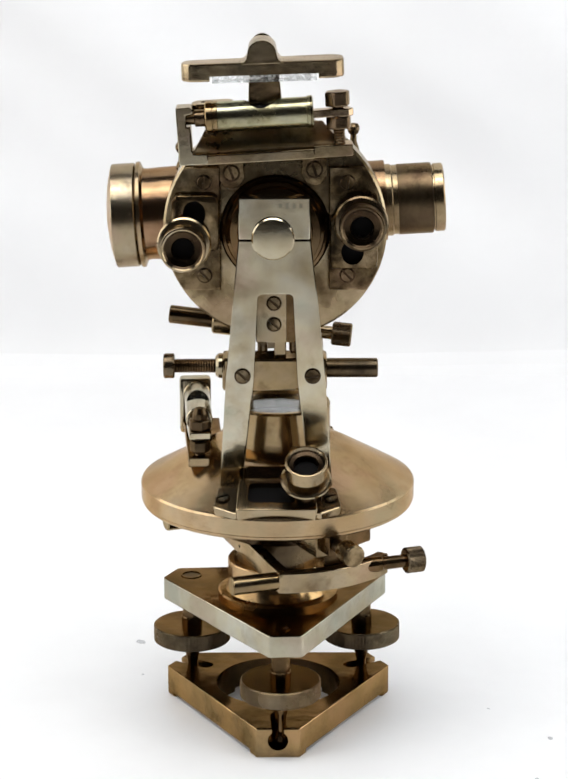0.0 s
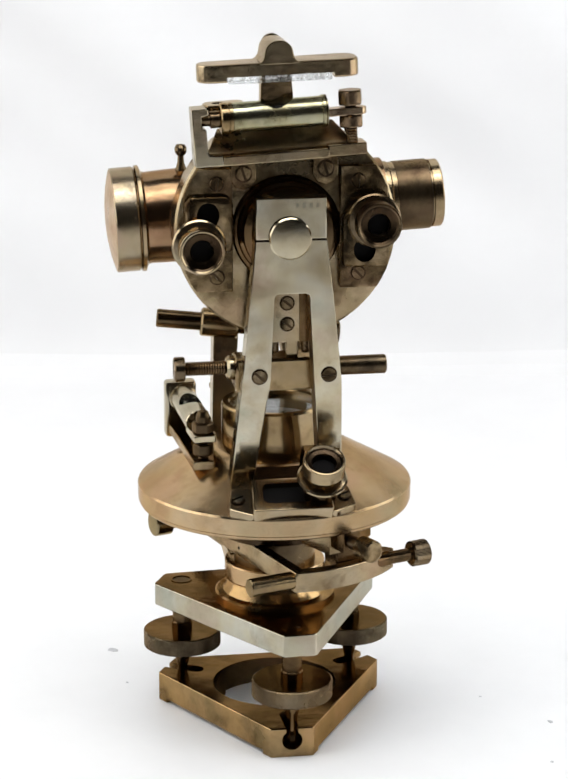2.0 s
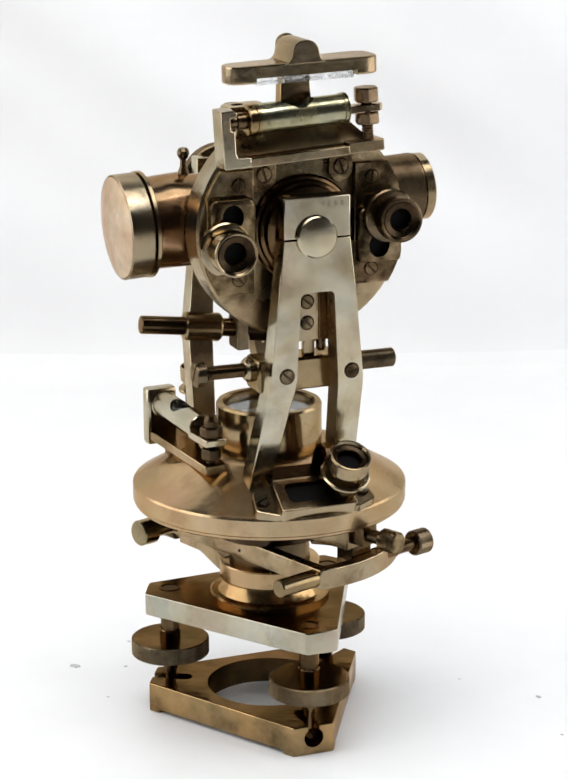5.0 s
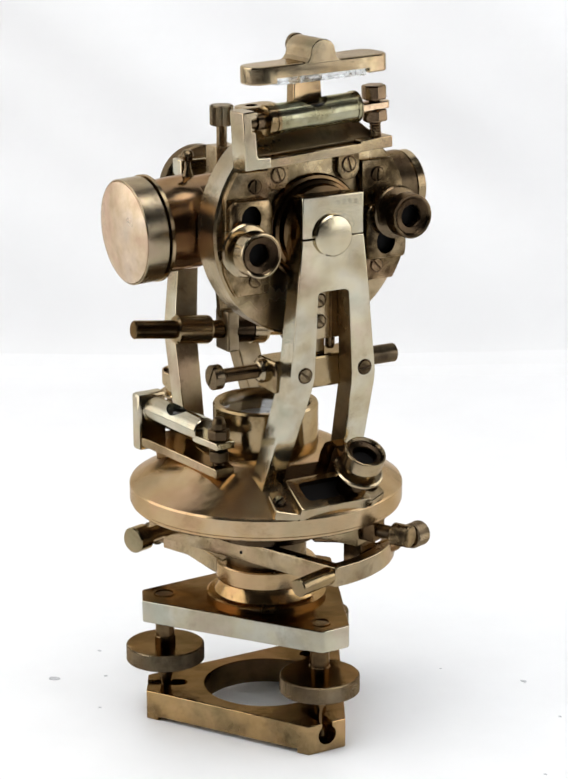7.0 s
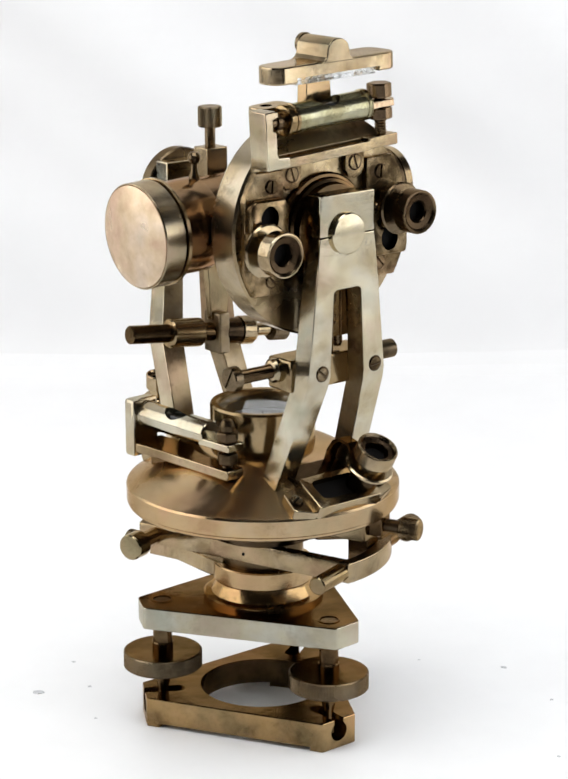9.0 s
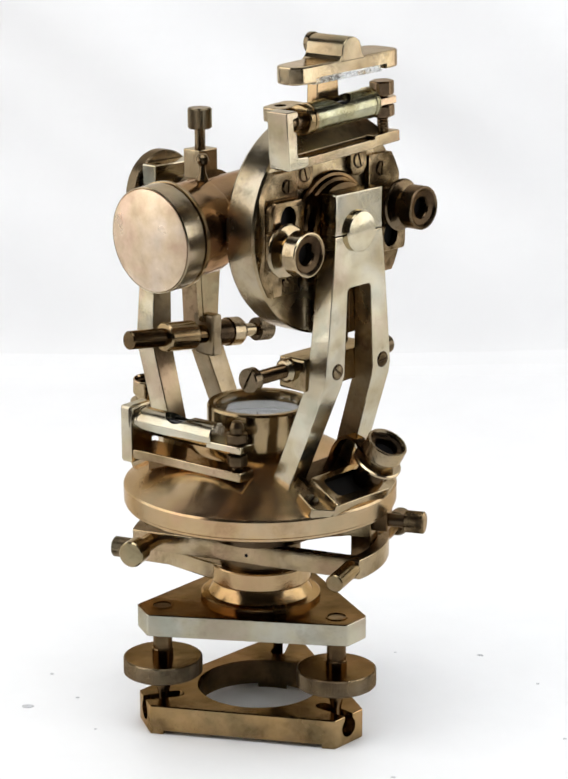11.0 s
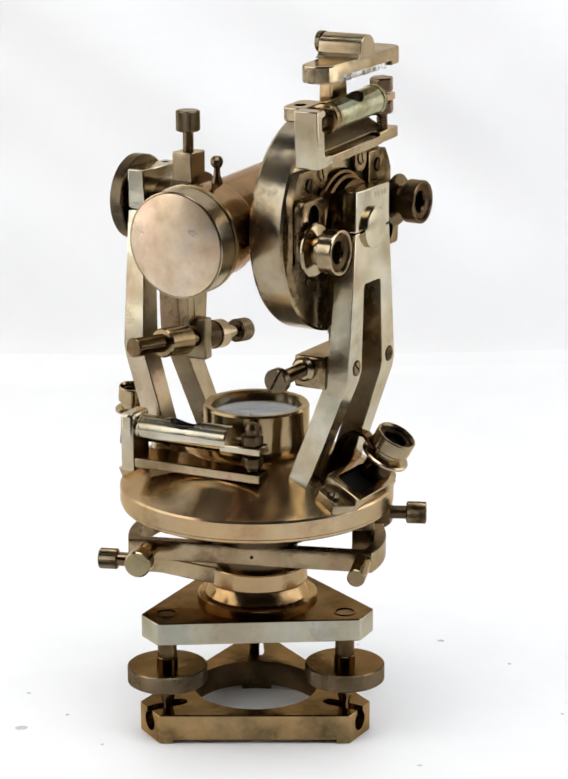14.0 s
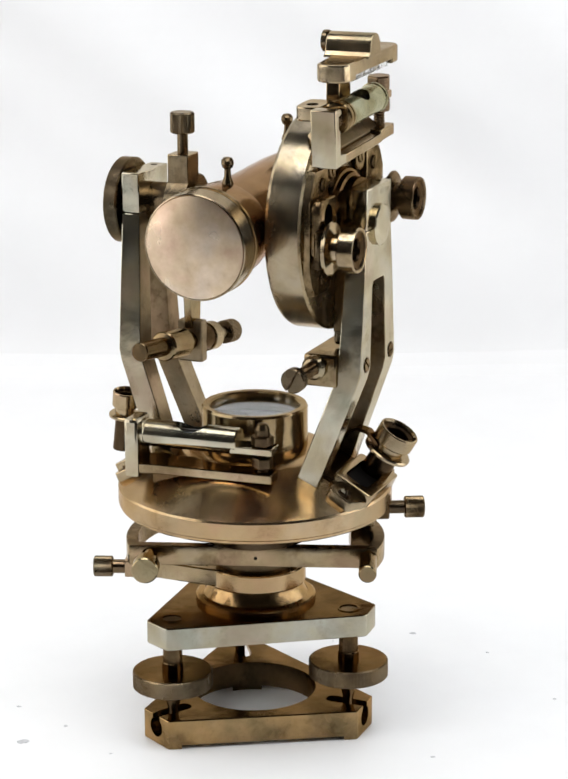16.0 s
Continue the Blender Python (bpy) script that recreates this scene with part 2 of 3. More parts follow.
# ---------------------------------------------------------------- studio
def studio():
    # room round the table
    bm = bmesh.new()
    bmesh.ops.create_cube(bm, size=1)
    bmesh.ops.scale(bm, vec=(4.2, 4.6, 2.9), verts=bm.verts)
    bmesh.ops.translate(bm, vec=(0, -0.6, 0.7), verts=bm.verts)
    top = [f for f in bm.faces if f.normal.z > 0.9 or f.normal.z < -0.9]
    bmesh.ops.delete(bm, geom=top, context="FACES_ONLY")
    bmesh.ops.solidify(bm, geom=bm.faces[:], thickness=0.1)
    tagged(part("wall_studio", finish(bm, WALL, "wall_studio", 1), None, None), "dark plain studio walls round the table", "wall", kind="structure")
    for name, z, mat in (("floor", -0.80, WALL), ("ceiling", 2.20, WALL)):
        bm = bmesh.new()
        bmesh.ops.create_cube(bm, size=1)
        bmesh.ops.scale(bm, vec=(4.4, 4.8, 0.1), verts=bm.verts)
        bmesh.ops.translate(bm, vec=(0, -0.6, z), verts=bm.verts)
        tagged(part(name, finish(bm, mat, name, 1), None, None), "plain studio " + name, name, kind="structure")
    # white cloth: it lies on the table behind the turntable and hangs up behind it, with soft folds
    bm = bmesh.new()
    nu, nv = 260, 420
    grid = []
    for j in range(nv + 1):
        row = []
        for i in range(nu + 1):
            x = -1.3 + 2.6 * i / nu
            s = 4.4 * j / nv - 1.65
            edge = 1.062 + 0.006 * noise.noise((x * 3.5, 1.7, 0.0)) - 0.004 * x
            if s < edge:
                y, z = -0.45 + s, -0.006
            elif s < edge + 0.03 * math.pi / 2:
                a = (s - edge) / 0.03
                y, z = edge - 0.45 + 0.03 * math.sin(a), -0.006 + 0.03 * (1 - math.cos(a))
            else:
                y, z = edge - 0.42, 0.024 + s - edge - 0.03 * math.pi / 2
            k = max(0, min(1, (s - edge - 0.06) / 0.15))
            k = k * k * (3 - 2 * k)
            w = 0.0105 * math.sin(25 * (z + 0.85 * x) + 1.64 + 0.7 * noise.noise((x * 3, z * 3, 4.0)))
            w += 0.004 * math.sin(58 * (z + 0.75 * x) + 2.1 + 2.0 * noise.noise((x * 4, z * 4, 9.0))) + 0.008 * noise.noise((x * 2.5, z * 3.0, 0.3))
            row.append(bm.verts.new((x, y + k * w, z)))
        grid.append(row)
    for a, b in zip(grid, grid[1:]):
        for i in range(nu):
            bm.faces.new((a[i], a[i + 1], b[i + 1], b[i]))
    tagged(part("backdrop", finish(bm, CLOTH, "backdrop", 1), None, None), "white cloth sweep hanging softly creased behind the table", "backdrop", kind="structure")
    # table under the cloth
    table = tagged(new("studio_table"), "plain white photo table under the white cloth", "table")
    bm = block(-1300, 1300, -2085, 606, -46, -9, 3)
    part("tabletop", bm, WHITE, table)
    for x in (-1200, 1200):
        for y in (-2020, 510):
            part("leg", block(x - 25, x + 25, y - 25, y + 25, -750, -46, 2), WALL, table)


studio()

# turntable: a white disc with dust specks that turn with it
turntable = tagged(new("turntable"), "round white turntable top dotted with grey dust specks", "turntable")
part("disc", lathe([(238, -4.5), (240, -4), (240, -0.6), (238, 0)], 160), WHITE, turntable)


def speck(x, y, r, k):
    rnd = random.Random(k)
    bm = lathe([(r, 0), (r * 0.8, r * 0.18), (0, r * 0.25)], 9)
    for v in bm.verts:
        f = 0.7 + 0.6 * rnd.random()
        v.co.x *= f * 1.3
        v.co.y *= f
    bmesh.ops.rotate(bm, matrix=Matrix.Rotation(rnd.random() * 6, 3, "Z"), verts=bm.verts)
    bmesh.ops.translate(bm, vec=(x, y, 0), verts=bm.verts)
    part("speck", bm, SPECK, turntable)


for k, (x, y, r) in enumerate([(-68.2, 95.9, 2.1), (-45.1, 86.1, 0.9), (125.2, -23.5, 1.2), (114.7, -66.4, 0.8), (70.8, -113.7, 0.8), (-13.0, -81.9, 0.8), (-33.4, 116.8, 0.9), (-64.6, 53.0, 0.7), (100.0, 10.4, 0.6)]):
    speck(x, y, r, k)

# ---------------------------------------------------------------- theodolite
theodolite = tagged(new("theodolite"), "antique brass surveying theodolite on a three-screw base on the turntable", "theodolite")
TH = theodolite


def polar(r, deg):
    return r * math.cos(radians(deg)), r * math.sin(radians(deg))


def cut_triangle(radius, half, turn, cx, cy):
    """A triangle with its corners cut off square; one corner to the front."""
    pts = []
    for a in (-90, 30, 150):
        a = radians(a + turn)
        c, s = math.cos(a), math.sin(a)
        for h in (-half, half):
            pts.append((cx + radius * c - h * s, cy + radius * s + h * c))
    return pts


BC = (0.0, 1.2)          # centre of the three-screw base
SCREW_R, SCREW_TURN = 46.5, 1.5


def base():
    body = slab(fillet(cut_triangle(55.2, 9.6, 0, *BC), 0.9, 3), 0, 13.9, 0.5)
    tools = [lathe([(28.8, -2), (28.8, 17)], 72, Matrix.Translation((*BC, 0)))]
    # relief under the three sides, so that it stands on its corners
    for a in (-30, 90, 210):
        m = Matrix.Translation((*BC, 0)) @ Matrix.Rotation(radians(a), 4, "Z")
        tools.append(block(20, 50, -37, 37, -3, 2.0, 0, m))
    for a in (-90, 30, 150):
        m = Matrix.Translation((*BC, 0)) @ Matrix.Rotation(radians(a), 4, "Z")
        inner, outer = m @ Vector((47, 0, 8.0)), m @ Vector((60, 0, 8.0))
        tools.append(rod(inner, outer, 4.6, 0, 28))
        tools.append(slab([(36.5, -1.4), (37.6, -2.9), (40, -3.6), (50, -3.1), (60, -2.4), (60, 2.4), (50, 3.1), (40, 3.6), (37.6, 2.9), (36.5, 1.4)], 6, 17, 0, m))
    # top is brown brass; the hole wall's dark colour paints the shade inside
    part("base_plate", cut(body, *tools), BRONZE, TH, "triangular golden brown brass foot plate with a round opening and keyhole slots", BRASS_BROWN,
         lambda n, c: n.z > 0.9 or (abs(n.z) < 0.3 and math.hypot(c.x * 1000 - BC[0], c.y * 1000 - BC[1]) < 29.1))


def levelling_screw(a):
    x, y = polar(SCREW_R, a)
    x, y = x + BC[0], y + BC[1]
    s = part("levelling_screw", lathe([(3.2, 3.5), (4.0, 5.5), (3.4, 8), (2.3, 9.5), (2.3, 15), (4.2, 24), (4.2, 26.6), (4.2, 34), (4.8, 34.3), (4.8, 38), (4.4, 38.5), (4.3, 48.5)], 36, Matrix.Translation((x, y, 0))), BRASS_BROWN, TH)
    part("knurled_disc", knurled((x, y, 26.4), (x, y, 34.3), 18.1, 170, 0.12, 0.5), BRASS_DARK, s, "broad brass disc with a finely milled dark rim", BRASS_BROWN)
    part("cap_ring", ringbody([(5.0, 58.4), (5.0, 58.95), (4.2, 58.95), (4.2, 58.4)], 32, Matrix.Translation((x, y, 0))), BRASS_BROWN, s)


def tribrach():
    turn = 3.6
    body = slab(fillet(cut_triangle(56.8, 7.3, turn, *BC), 3.0), 48.2, 58.6, 0.45)
    tools = []
    for a in (-90, 30, 150):
        x, y = polar(SCREW_R, a + SCREW_TURN)
        tools.append(lathe([(4.3, 56.3), (4.3, 61)], 28, Matrix.Translation((x + BC[0], y + BC[1], 0))))
    t = part("tribrach", cut(body, *tools), BRASS_GREY, TH, "triangular brass upper plate, brown on top with pale polished sides", BRASS_BROWN)
    for a in (-90, 30, 150):
        x, y = polar(SCREW_R, a + SCREW_TURN)
        part("pivot", lathe([(4.1, 50), (4.2, 58.1), (3.6, 58.5), (0, 58.6)], 28, Matrix.Translation((x + BC[0], y + BC[1], 0))), BRASS_DARK, t)
    part("boss", lathe([(27.5, 58.2), (27.5, 60.6), (26.6, 61.2), (24.0, 61.6), (22.2, 64.5), (21.2, 68), (21.2, 70)], 72), BRONZE, t)
    part("column", lathe([(18.5, 66), (18.5, 108)], 56), BRASS_DARK, t)


def lower_clamp():
    """Split ring round the column with a long tapering arm and a clamping knob."""
    c = part("clamp_ring", ringbody([(18.7, 67.5), (22.6, 67.5), (23.0, 68.2), (23.0, 75.4), (22.6, 76), (18.7, 76)], 72), BRASS_GOLD, TH, "golden clamp ring with a tapering arm")
    m = Matrix.Rotation(radians(110.5), 4, "Z")
    part("arm", slab([(12, -17), (24, -13), (44, -5.0), (60, -4.2), (60, 4.2), (44, 5.0), (24, 13), (12, 17)], 68.5, 76.5, 0.6, m), BRASS, c)
    u = Vector((*polar(1, 110.5), 0))
    z = Vector((0, 0, 72.4))
    part("clamp_neck", rod(u * 58 + z, u * 67 + z, 3.2), BRASS_DARK, c)
    part("clamp_knob", knurled(u * 65.5 + z, u * 74.5 + z, 4.8, 54, 0.14), BRASS_DARK, c)


TN = Vector((-0.942, -0.334, 0))     # outward across the straight bar of the tangent frame
TT = Vector((-0.334, 0.942, 0))      # along that bar, to the back


def tangent_frame():
    """A D-shaped flat ring under the circle: a straight bar and an arc, with the fine adjusting screws."""
    ang0 = math.degrees(math.atan2(TN.y, TN.x))
    out, inn = [], []
    R, Ri, off = 59.0, 53.5, 19.0
    a_out = math.degrees(math.acos(off / R))
    a_in = math.degrees(math.acos((off - 5.5) / Ri))
    sweep = 56
    for k in range(17):
        f = k / 16
        out.append(polar(R, ang0 + a_out + sweep * f))
        inn.append(polar(Ri, ang0 + a_in + (sweep + a_out - a_in) * f))
    other = [polar(R, ang0 - a_out - sweep * (1 - k / 16)) for k in range(17)]
    other_in = [polar(Ri, ang0 - a_in - (sweep + a_out - a_in) * (1 - k / 16)) for k in range(17)]
    body = slab(other + out + inn[::-1] + other_in[::-1], 79.6, 88.9, 0.5)
    # dark top and inward sides: shade under the circle put into the colour
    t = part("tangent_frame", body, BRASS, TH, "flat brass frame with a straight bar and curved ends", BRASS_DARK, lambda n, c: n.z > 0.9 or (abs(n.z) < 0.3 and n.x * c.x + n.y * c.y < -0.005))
    z = Vector((0, 0, 84.3))
    tip, root = Vector((-20.1, -62.2, 0)) + z, Vector((-20.1, -62.2, 0)) - TN * 24 + z
    part("spring_barrel", spindle(tip, root, [(3.5, 0), (4.0, 0.5), (4.0, 21.5), (4.4, 22), (4.4, 25)], 36), BRASS_BOX, t)
    k1 = Vector((64.6, -31.0, 0)) + z + Vector((0, 0, 1.6))
    part("tangent_screw", spindle(k1 + TN * 32, k1 + TN * 6, [(3.4, 0), (3.4, 12), (2.9, 12.6), (2.9, 27)], 32), BRASS_BROWN, t)
    part("tangent_knob", knurled(k1 + TN * 8.5, k1, 5.8, 60, 0.14), BRASS_DARK, t)
    # second pair on the far end of the bar
    tip2 = Vector((-53.2, 30.6, 0)) + z
    part("spring_barrel", spindle(tip2, tip2 - TN * 26, [(5.4, 0), (6.0, 0.6), (6.0, 8.0), (3.8, 8.6), (3.8, 26)], 36), BRASS_BOX, t)
    part("oil_hole", spindle(Vector((-17.53, -7.46, 83.6)), Vector((-17.53, -7.46, 83.6)) + TN, [(0, -0.4), (0.8, -0.4), (0.8, 0.08), (0, 0.1)], 14), BLACK, t)
    # upper clamp under the circle
    u = Vector((*polar(1, -64.5), 0))
    z2 = Vector((0, 0, 100.5))
    part("clamp_block", block(46, 61, -4.5, 4.5, 96, 106.2, 0.6, Matrix.Rotation(radians(-64.5), 4, "Z")), BRASS_BROWN, t)
    part("clamp_neck", rod(u * 60 + z2, u * 70 + z2, 3.0), BRASS_DARK, t)
    part("clamp_knob", knurled(u * 68.0 + z2, u * 77.2 + z2, 5.0, 54, 0.12), BRASS_WORN, t)
    turn = Matrix.Rotation(radians(-64.5), 4, "Z")
    part("clamp_arm", slab([(10, -8), (54, -7), (54, 8.5), (10, 9)], 93.4, 104.4, 0.6, turn), BRASS_BOX, t)
    part("clamp_post", block(43.5, 53.0, -2.5, 10.0, 80.5, 94.0, 0.6, turn), BRASS_BROWN, t)
    part("bridge", slab([(10, -26), (24, -36), (42, -16), (40, 16), (18, 10)], 89, 98, 0.8), BRASS_BROWN, t)
    # near-black colour paints the deep shade beneath the circle onto the bearing
    part("bearing", lathe([(24, 89), (26, 90), (30, 100), (32, 106)], 64), NEAR_BLACK, t)


def circle():
    rim = [(57, 104.6), (60.8, 104.6), (61.4, 105.2), (61.4, 106.2), (62.1, 106.8), (62.1, 113.9), (61.5, 114.9)]
    dome = [(61.1, 115.15), (58.0, 116.9), (46.0, 123.6), (35.0, 129.72), (34, 130.2), (31, 131.4), (28, 132.0), (0, 132.2)]
    return part("horizontal_circle", lathe(rim + dome, 160), BRASS_GOLD, TH, "broad golden brass horizontal circle with worn polish")


def compass():
    c = part("compass_box", ringbody([(19.6, 117), (23.9, 117), (23.9, 149.8), (23.3, 150.9), (20.9, 150.8), (20.0, 150.0), (19.6, 147)], 88), BRASS_BOX, TH, "round brass compass box under glass")
    part("compass_dial", lathe([(19.7, 140), (19.7, 141), (0, 141)], 64), DIAL, c, "pale compass dial")
    part("glass", lathe([(19.7, 147.0), (19.7, 148.2), (0, 148.3)], 64), GLASS, c, "clear glass disc")
    part("needle", slab([(-9, -0.2), (0, -0.8), (9, -0.2), (9, 0.2), (0, 0.8), (-9, 0.2)], 142.2, 142.8, 0, Matrix.Rotation(0.9, 4, "Z")), BLACK, c)
    part("pivot", lathe([(2.2, 141), (1.6, 143.6), (0, 144.2)], 20), BRASS, c)


def standard(front):
    """An A-shaped bearing support: a head, two legs with a knee, feet on the circle."""
    flip = Matrix.Identity(4) if front else Matrix.Rotation(math.pi, 4, "Z")
    cx = -0.9 if front else 0.9
    bm = bmesh.new()
    rows = []
    for z in (236.6, 213.5, 195, 176, 171, 150, 117):
        o = np.interp(z, [117, 176, 213.5, 236.6], [25.0, 21.2, 17.6, 15.2])
        i = np.interp(z, [117, 176, 213.5], [15.5, 9.3, 7.5])
        y0 = -59.0 if z >= 174 else -59.0 + (174 - z) * 0.37
        d = 8.0 + (254 - z) * 0.035 if z >= 174 else 10.8
        k = cx * (1.0 if z > 230 else 0.6)
        rows.append([[bm.verts.new((x + k, y, z)) for x in (-o, -i, i, o)] for y in (y0, y0 + d)])
    for n, ((f0, b0), (f1, b1)) in enumerate(zip(rows, rows[1:])):
        for c in ((0, 1, 2) if n == 0 else (0, 2)):
            bm.faces.new((f0[c], f0[c + 1], f1[c + 1], f1[c]))
            bm.faces.new((b0[c], b0[c + 1], b1[c + 1], b1[c]))
        for c in ((0, 3) if n == 0 else (0, 1, 2, 3)):
            bm.faces.new((f0[c], b0[c], b1[c], f1[c]))
    for c in range(3):
        bm.faces.new((rows[0][0][c], rows[0][0][c + 1], rows[0][1][c + 1], rows[0][1][c]))
    for c in (0, 2):
        bm.faces.new((rows[-1][0][c], rows[-1][0][c + 1], rows[-1][1][c + 1], rows[-1][1][c]))
    bm.faces.new((rows[1][0][1], rows[1][0][2], rows[1][1][2], rows[1][1][1]))
    bmesh.ops.recalc_face_normals(bm, faces=bm.faces)
    arch = [e for e in bm.edges if all(abs(v.co.z - 213.5) < 0.1 and abs(v.co.x) < 9.5 for v in e.verts) and abs(e.verts[0].co.y - e.verts[1].co.y) > 4]
    bmesh.ops.bevel(bm, geom=arch, offset=2.0, segments=4, profile=0.5, affect="EDGES", clamp_overlap=True)
    edges = [e for e in bm.edges if len(e.link_faces) == 2 and e.calc_face_angle(0) > 0.9]
    bmesh.ops.bevel(bm, geom=edges, offset=0.45, segments=2, profile=0.5, affect="EDGES", clamp_overlap=True)
    bmesh.ops.transform(bm, matrix=flip, verts=bm.verts)
    if not front:
        bmesh.ops.translate(bm, vec=(0, -2.3, 0), verts=bm.verts)
    inward = 1.0 if front else -1.0
    # inner faces take a darker brown that stands for the shade between the standards
    s = part("standard", bm, BRASS_PALE, TH, "A-shaped pale brass support with two knee-bent legs, shade coloured into the inner faces", BRASS_DULL,
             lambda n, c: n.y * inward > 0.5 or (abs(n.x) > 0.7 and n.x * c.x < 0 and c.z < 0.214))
    cap = block(-15.0 + cx, 15.0 + cx, -59.0, -50.6, 237.0, 254.6, 0.5)
    holes = [lathe([(1.6, 250), (1.6, 260)], 16, Matrix.Translation((x + cx, -54.8, 0))) for x in (-9.5, 9.5)]
    cap = cut(cap, *holes)
    shift = Matrix.Translation((0, 0 if front else -2.3, 0)) @ flip
    bmesh.ops.transform(cap, matrix=shift, verts=cap.verts)
    part("bearing_cap", cap, BRASS_PALE, s, "pale brass bearing cap")
    if front:
        for x, h in ((1.6, 1.9), (4.4, 2.4), (7.4, 2.2), (10.2, 2.0)):
            part("worn_mark", block(x - 0.7, x + 0.7, -59.06, -58.8, 251.3 - h / 2, 251.3 + h / 2, 0), BRASS_GREY, s)
    for x, z in ((-14.6, 178), (15.2, 178)):
        p = shift @ Vector((x, -59.0, z))
        n = flip.to_3x3() @ Vector((0, -1, 0))
        slotted_screw("screw", p, n, 3.1, s, 0.45, -0.7 if x < 0 else 0.1)
    return s


TILT = Matrix.Translation((0, 0, 238)) @ Matrix.Rotation(radians(-3.3), 4, "Y") @ Matrix.Translation((0, 0, -238))


def tilted(bm, rise=0.0):
    bmesh.ops.transform(bm, matrix=TILT @ Matrix.Translation((0, 0, rise)), verts=bm.verts)
    return bm


def telescope():
    ax = lambda x: (x, -4.0, 240.5)

    def seg(name, x0, prof, mat, parent, label="", n=72):
        return part(name, tilted(spindle(ax(x0), ax(x0 + 1), prof, n)), mat, parent, label)
    t = seg("telescope", -61, [(20.4, 0), (20.4, 3), (20.0, 5), (20.3, 12), (20.5, 20.6), (20.2, 21.6), (18.9, 22.4), (18.9, 80), (18.2, 92), (17.6, 104), (17.6, 109)], COPPER, TH, "coppery brass telescope tube")
    seg("objective_cap", -71.6, [(21.9, 0.5), (22.3, 0.2), (22.8, 0.6), (22.8, 9.9), (22.4, 10.4), (21.2, 10.7)], BRASS_SATIN, t, "brass dust cap on the objective")
    seg("cap_face", -71.6, [(0, -3.0), (4, -2.9), (8, -2.6), (12, -2.1), (15, -1.6), (18, -0.95), (20.4, -0.35), (21.9, 0.1), (21.9, 0.6)], ROSE, t, "slightly domed rosy brass cap face")
    seg("ring", -60.6, [(21.4, 0), (23.2, 0.3), (23.2, 1.8), (21.8, 2.4), (20.5, 3)], BRASS, t)
    seg("ring", 47.5, [(15.2, 0), (15.8, 0.4), (15.8, 3), (15.2, 3.6), (15.2, 6)], BRASS, t)
    part("focus_sleeve", tilted(knurled(ax(53.0), ax(68.6), 15.5, 84, 0.07, 0.4)), BRASS_DARK, t, "dark milled focusing sleeve")
    seg("eyepiece_end", 68.4, [(14.2, 0), (14.2, 0.8), (15.0, 1.0), (15.0, 4.6), (14.4, 5.2), (9, 5.2), (8.4, 3.5), (0, 3.4)], BRASS, t)
    # trunnion and its clamp at the far side
    part("trunnion", spindle((0, -27, 239), (0, 60, 239), [(14, 0), (14, 20), (12, 44), (9.5, 52), (9.5, 86)], 48), BRASS_DARK, t)
    part("clamp_collar", ringbody([(9.6, 0), (14.5, 0), (14.5, 10), (9.6, 10)], 48, frame_of((0, 27.5, 239), (0, 38, 239))[0]), BRASS, t)
    part("clamp_block", block(-9.0, 2.6, 27.5, 37.5, 248, 263.0, 0.5), BRASS, t)
    part("clamp_stem", rod((-3.4, 32.5, 262), (-3.4, 32.5, 274), 2.4), BRASS_DARK, t)
    part("clamp_knob", knurled((-3.4, 32.5, 271.8), (-3.4, 32.5, 281.2), 5.4, 58, 0.14), BRASS_DARK, t)
    for x, y, z in ((-41.5, -6.0, 258.0), (33.6, -2.0, 265.4)):
        part("finial", lathe([(2.6, 0), (2.4, 1), (1.5, 3.4), (1.3, 6.5), (2.1, 7.2), (2.7, 8.8), (2.6, 10.2), (1.8, 11.4), (0, 11.8)], 24, Matrix.Translation((x, y, z))), BRASS_DARK, t)


